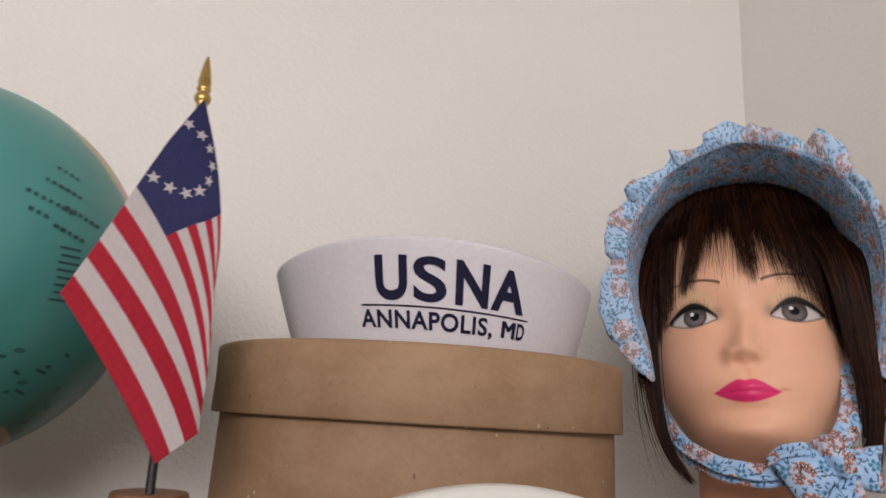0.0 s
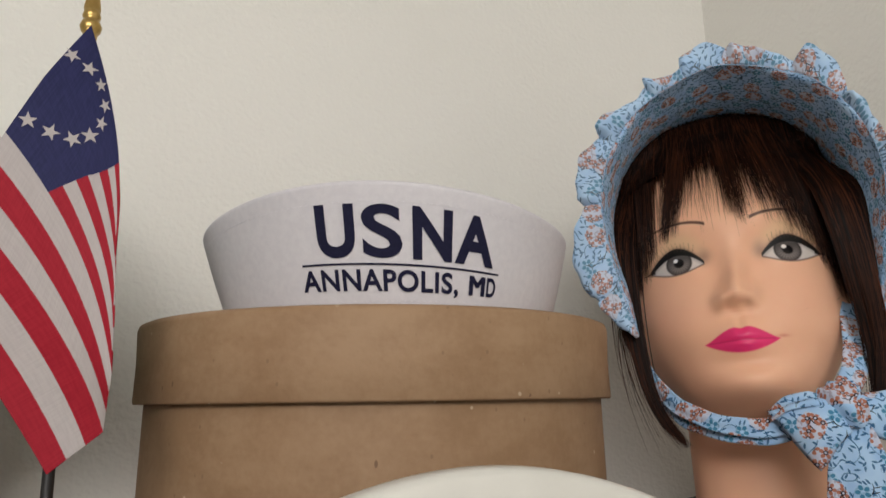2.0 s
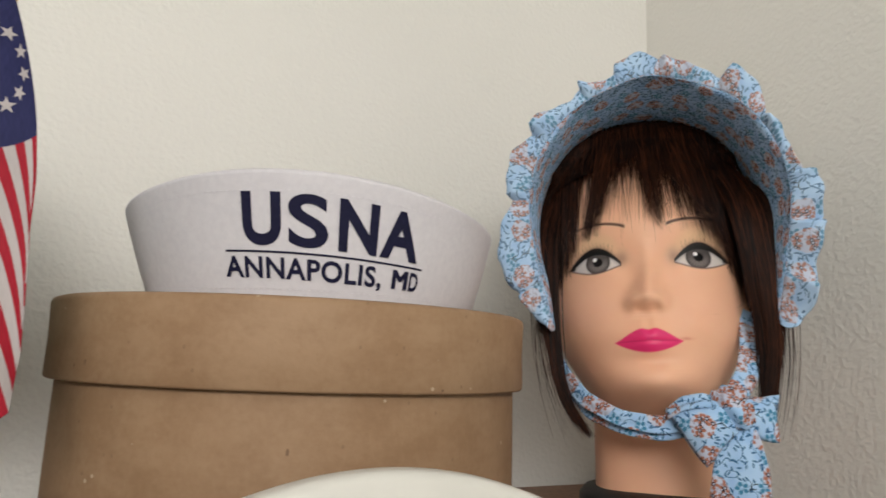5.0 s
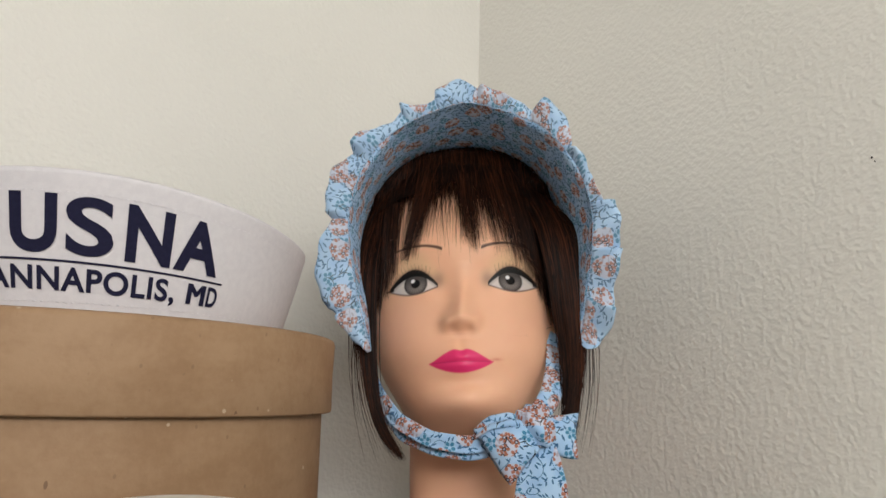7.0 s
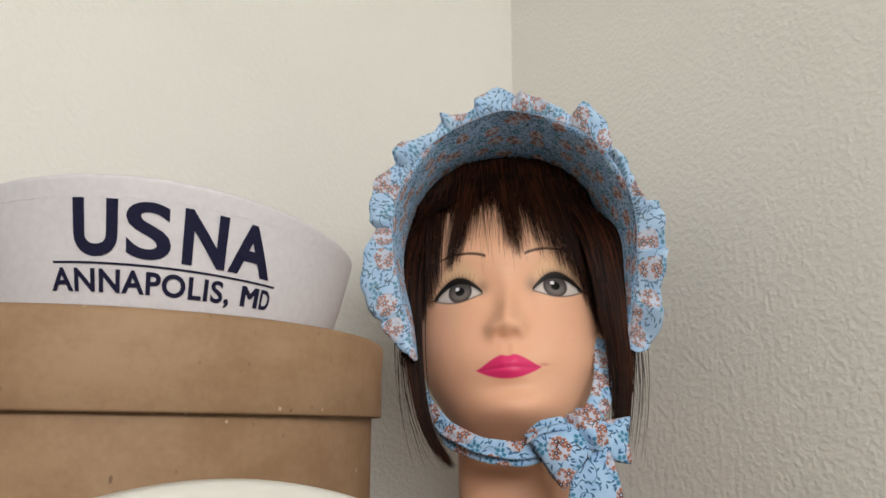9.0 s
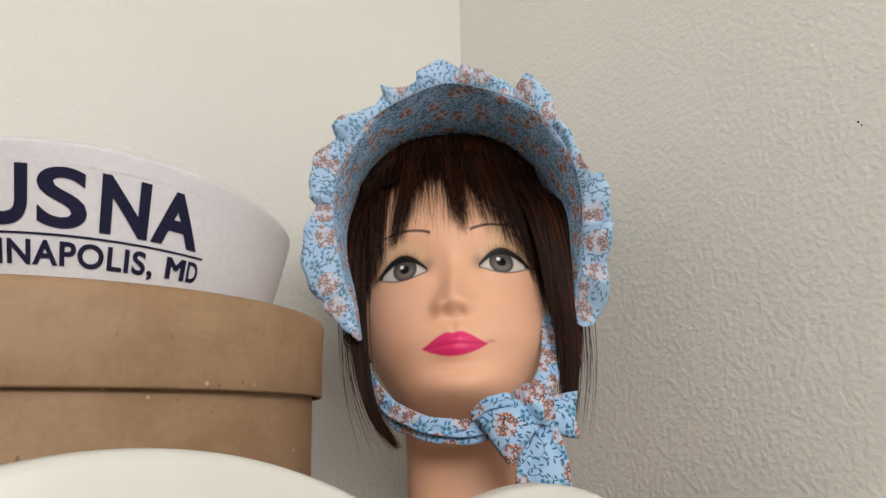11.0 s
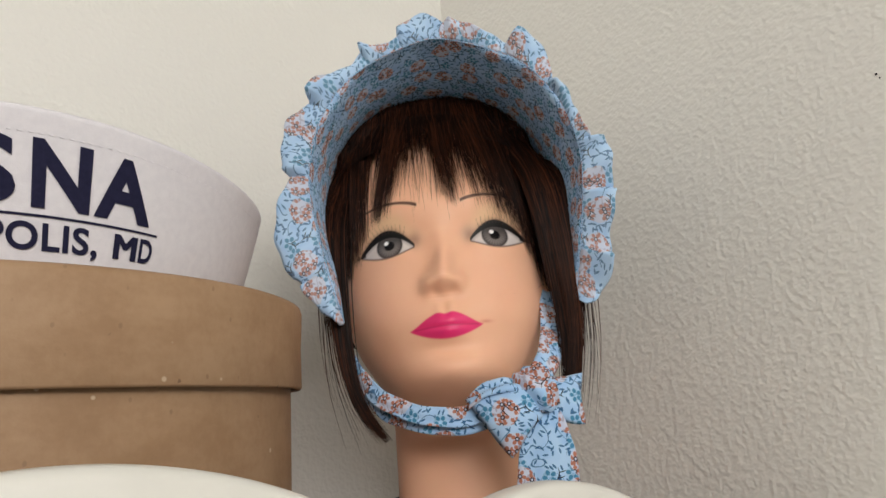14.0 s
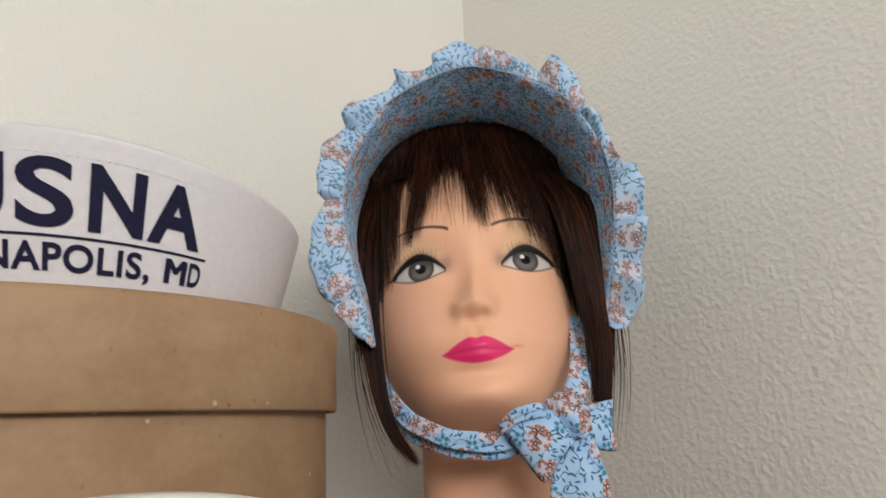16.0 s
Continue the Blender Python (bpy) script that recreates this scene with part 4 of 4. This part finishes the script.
def bonnet():
    t = thing("bonnet", HEAD, "light blue floral calico bonnet with ruffled brim, tied on", "bonnet")
    n = 161
    ss = np.linspace(-1, 1, n)
    # brim
    rows, uv = [], []
    m = 12
    for s in ss:
        p, q = arch_in(s), arch(s)
        for k in range(m):
            w = k / (m - 1)
            d = p.lerp(q, w)
            out = Vector((d.x - 4.0, 0, d.z - 30)).normalized()
            d = d + out * (1.2 * math.sin(9 * s + 2 * w) * w + 0.8 * math.sin(23 * s) * w - 3.0 * math.sin(math.pi * w))
            # soft crease at the top
            d.z += (3.0 * math.exp(-((s - 0.01) / 0.05) ** 2) - 1.5 * math.exp(-((s - 0.01) / 0.010) ** 2)) * w
            d += out * (1.3 * abs(math.sin(7.5 * (s - 0.01))) * w)
            rows.append(d * MM)
            uv.append((s * 0.28, 0.115 * w))
    solid(under(mesh_object("brim", rows, grid_faces(n, m), M_CALICO, True, uv), t, "stiff floral brim, shaded inside"), 0.0016)
    # ruffle: pleats along the seam, each lobe with its own corner, belly and end
    n2, m2 = 721, 11
    rows, uv = [], []
    for i in range(n2):
        s = -1 + 2 * i / (n2 - 1)
        j = max(k for k in range(len(LOBES) - 1) if LOBES[k][0] <= s + 1e-9)
        s0, r0, rm, r1 = LOBES[j]
        fr = (s - s0) / (LOBES[j + 1][0] - s0)
        reach = r0 * (1 - fr) * (1 - 2 * fr) + rm * 4 * fr * (1 - fr) + r1 * fr * (2 * fr - 1)
        prev = LOBES[j - 1][3] if j else r0
        rise = min(1.0, fr / 0.11)
        reach = prev + (reach - prev) * rise
        lift = (1 - fr) ** 2 * rise
        p = arch(s)
        tan = (arch(min(1, s + 0.004)) - arch(max(-1, s - 0.004))).normalized()
        out = Vector((p.x - 6.5, 0, p.z - 30)).normalized()
        for k in range(m2):
            w = k / (m2 - 1)
            flute = math.sin(6.5 * fr + 1.7 * j + 1.2 * w)
            d = p + out * (reach * w * (1.08 - 0.08 * w)) + Vector((0, -1, 0)) * (5.0 * w + 7.0 * lift * math.sin(math.pi * min(1, w * 0.75)) + 3.2 * flute * w * w - 3.0 * w * w)
            d = d - tan * (2.2 * lift * w ** 1.3) + out * (0.7 * math.sin(95 * s + 3 * w) * w * w + 0.9 * math.sin(41 * s + j) * w * w)
            d.y += 1.4 * math.sin(61 * s + 2 * w) * w * (1 - 0.5 * w)
            rows.append(d * MM)
            uv.append((0.3 + s * 0.27, 0.12 + 0.001 * reach * w))
    solid(under(mesh_object("ruffle", rows, grid_faces(n2, m2), M_CALICO_BACKLIT, True, uv), t, "pleated floral ruffle"), 0.0009)
    # seam cord
    rows = []
    for s in ss:
        p = arch(s)
        out = Vector((p.x - 6.5, 0, p.z - 30)).normalized()
        for k in range(8):
            a = k * math.pi / 4
            rows.append((p + out * (0.6 * math.cos(a)) + Vector((0, 0.6 * math.sin(a), 0))) * MM)
    under(mesh_object("seam", rows, grid_faces(n, 8, True), M_CALICO, True, [(k * 0.0013, 0.01 * (k % 8)) for k in range(len(rows))]), t)
    # crown: gathered dome behind the brim
    rows, uv = [], []
    m3 = 26
    for s in ss:
        p = arch_in(s)
        for k in range(m3):
            w = k / (m3 - 1)
            a = w * math.pi / 2
            c = Vector((1.0, 32, 28))
            r = p - c
            puff = 1 + 0.10 * math.sin(min(1.0, w * 2.2) * math.pi) + 0.02 * math.sin(40 * s) * math.sin(math.pi * w)
            d = Vector((1.0 + r.x * math.cos(a) * puff, 32 + 14 * abs(s) * (1 - w) + 152 * math.sin(a), 28 + r.z * math.cos(a) * puff if r.z > 0 else 28 + r.z * math.cos(a) ** 0.5))
            rows.append(d * MM)
            uv.append((s * 0.25, 0.2 + 0.2 * w))
    solid(under(mesh_object("crown", rows, grid_faces(n, m3), M_CALICO, True, uv), t, "gathered floral crown"), 0.0012)
    ties(t)


def ribbon(name, pts, widths, parent, facing=None, fold=0.0, seed=0, uvo=(0, 0), label=""):
    """A flat cloth band through points (mm); widths (mm) at each; facing: the direction in which its face looks."""
    P = np.array(pts, dtype=float)
    k = np.linspace(0, 1, len(P))
    n, m = 8 * len(P), 11
    t = np.linspace(0, 1, n)
    C = np.stack([np.interp(t, k, P[:, i]) for i in range(3)], -1)
    for _ in range(5):
        C[1:-1] = (C[:-2] + 2 * C[1:-1] + C[2:]) / 4
    W = np.interp(t, k, widths)
    F = np.array(facing if facing is not None else [(0, -1, 0)] * len(P), dtype=float)
    F = np.stack([np.interp(t, k, F[:, i]) for i in range(3)], -1)
    rows, uv = [], []
    length = 0.0
    for i in range(n):
        d = C[min(n - 1, i + 1)] - C[max(0, i - 1)]
        d = d / (np.linalg.norm(d) + 1e-9)
        side = np.cross(d, F[i])
        side = side / (np.linalg.norm(side) + 1e-9)
        nrm = np.cross(side, d)
        if i:
            length += float(np.linalg.norm(C[i] - C[i - 1]))
        for j in range(m):
            w = j / (m - 1) - 0.5
            bend = fold * math.sin(3.2 * math.pi * w + 2.5 * t[i] + seed) * W[i] * 0.16 - fold * W[i] * 0.45 * (2 * w) ** 2 * 0.5
            rows.append((C[i] + side * (w * W[i]) + nrm * bend) * MM)
            uv.append((uvo[0] + length * MM, uvo[1] + w * W[i] * MM))
    ob = mesh_object(name, rows, grid_faces(n, m), M_CALICO, True, uv)
    return solid(under(ob, parent, label), 0.0011)


def fold_patch(name, corners, depths, parent, bulge=4.0, seed=0, uvo=(0, 0)):
    """A four-cornered piece of folded cloth; corners are (x, z) and depths y, in mm, in order round it."""
    n = 18
    rows, uv = [], []
    A, B, C, D = [np.array((x, y, z)) for (x, z), y in zip(corners, depths)]
    for i in range(n):
        for j in range(n):
            u, v = i / (n - 1), j / (n - 1)
            p = A * (1 - u) * (1 - v) + B * u * (1 - v) + C * u * v + D * (1 - u) * v
            edge = 16 * u * (1 - u) * v * (1 - v)
            p = p + np.array((0.8 * math.sin(6 * v + seed), -bulge * edge ** 0.6 - 1.2 * math.sin(9 * u + 3 * v + seed) * edge, 1.0 * math.sin(5 * u + seed)))
            rows.append(p * MM)
            uv.append((uvo[0] + p[0] * MM, uvo[1] + p[2] * MM))
    return solid(under(mesh_object(name, rows, grid_faces(n, n), M_CALICO, True, uv), parent), 0.0014)


def ties(t):
    """Ties under the chin with a bow to one side."""
    out = [(-0.9, -0.3, 0), (-0.8, -0.6, 0.1), (-0.5, -0.85, 0.1), (-0.1, -1, 0.1), (0.2, -1, 0), (0.4, -0.9, 0)]
    ribbon("strap", [(-70, 32, -62), (-64, 26, -78), (-50, 10, -96), (-26, -6, -110), (0, -12, -115), (30, -9, -109)], [13, 12, 11, 11, 12, 12], t, out, 0.25, 1, (0.1, 0.3))
    ribbon("strap", [(-67, 38, -76), (-59, 30, -92), (-45, 16, -106), (-22, 0, -116), (2, -7, -120), (30, -5, -113)], [9, 9, 10, 10, 10, 10], t, out, 0.25, 2, (0.15, 0.35))
    ribbon("strap", [(70, 36, -34), (66, 24, -62), (59, 8, -82), (49, -5, -95), (41, -10, -103)], [19, 18, 16, 14, 14], t, [(0.5, -0.8, 0), (0.4, -0.9, 0), (0.3, -0.9, 0.1), (0.2, -1, 0.1), (0, -1, 0)], 0.3, 3, (0.2, 0.4))
    fold_patch("bow_loop", [(3, -106), (25, -140), (45, -119), (39, -100)], [-16, -20, -20, -20], t, 6.5, 1, (0.31, 0.3))
    ribbon("bow_loop", [(40, -14, -101), (28, -20, -98), (14, -19, -100), (4, -14, -107)], [10, 15, 16, 13], t, [(0, -0.6, 0.8)] * 4, 0.5, 4, (0.3, 0.35))
    fold_patch("bow_loop", [(46, -97), (74, -96), (71, -126), (50, -119)], [-14, -3, -3, -14], t, 5.0, 2, (0.42, 0.33))
    ribbon("knot", [(35, -16, -93), (41, -24, -98), (47, -26, -108), (50, -20, -117)], [13, 19, 20, 16], t, [(-0.2, -0.8, 0.6), (0, -1, 0.2), (0, -1, -0.1), (0.2, -0.8, -0.5)], 0.6, 6, (0.5, 0.3))
    ribbon("tail", [(45, -14, -109), (46, -17, -124), (46, -16, -142), (44, -13, -160), (42, -8, -184)], [17, 26, 33, 36, 36], t, None, 0.10, 7, (0.6, 0.3))


bonnet()
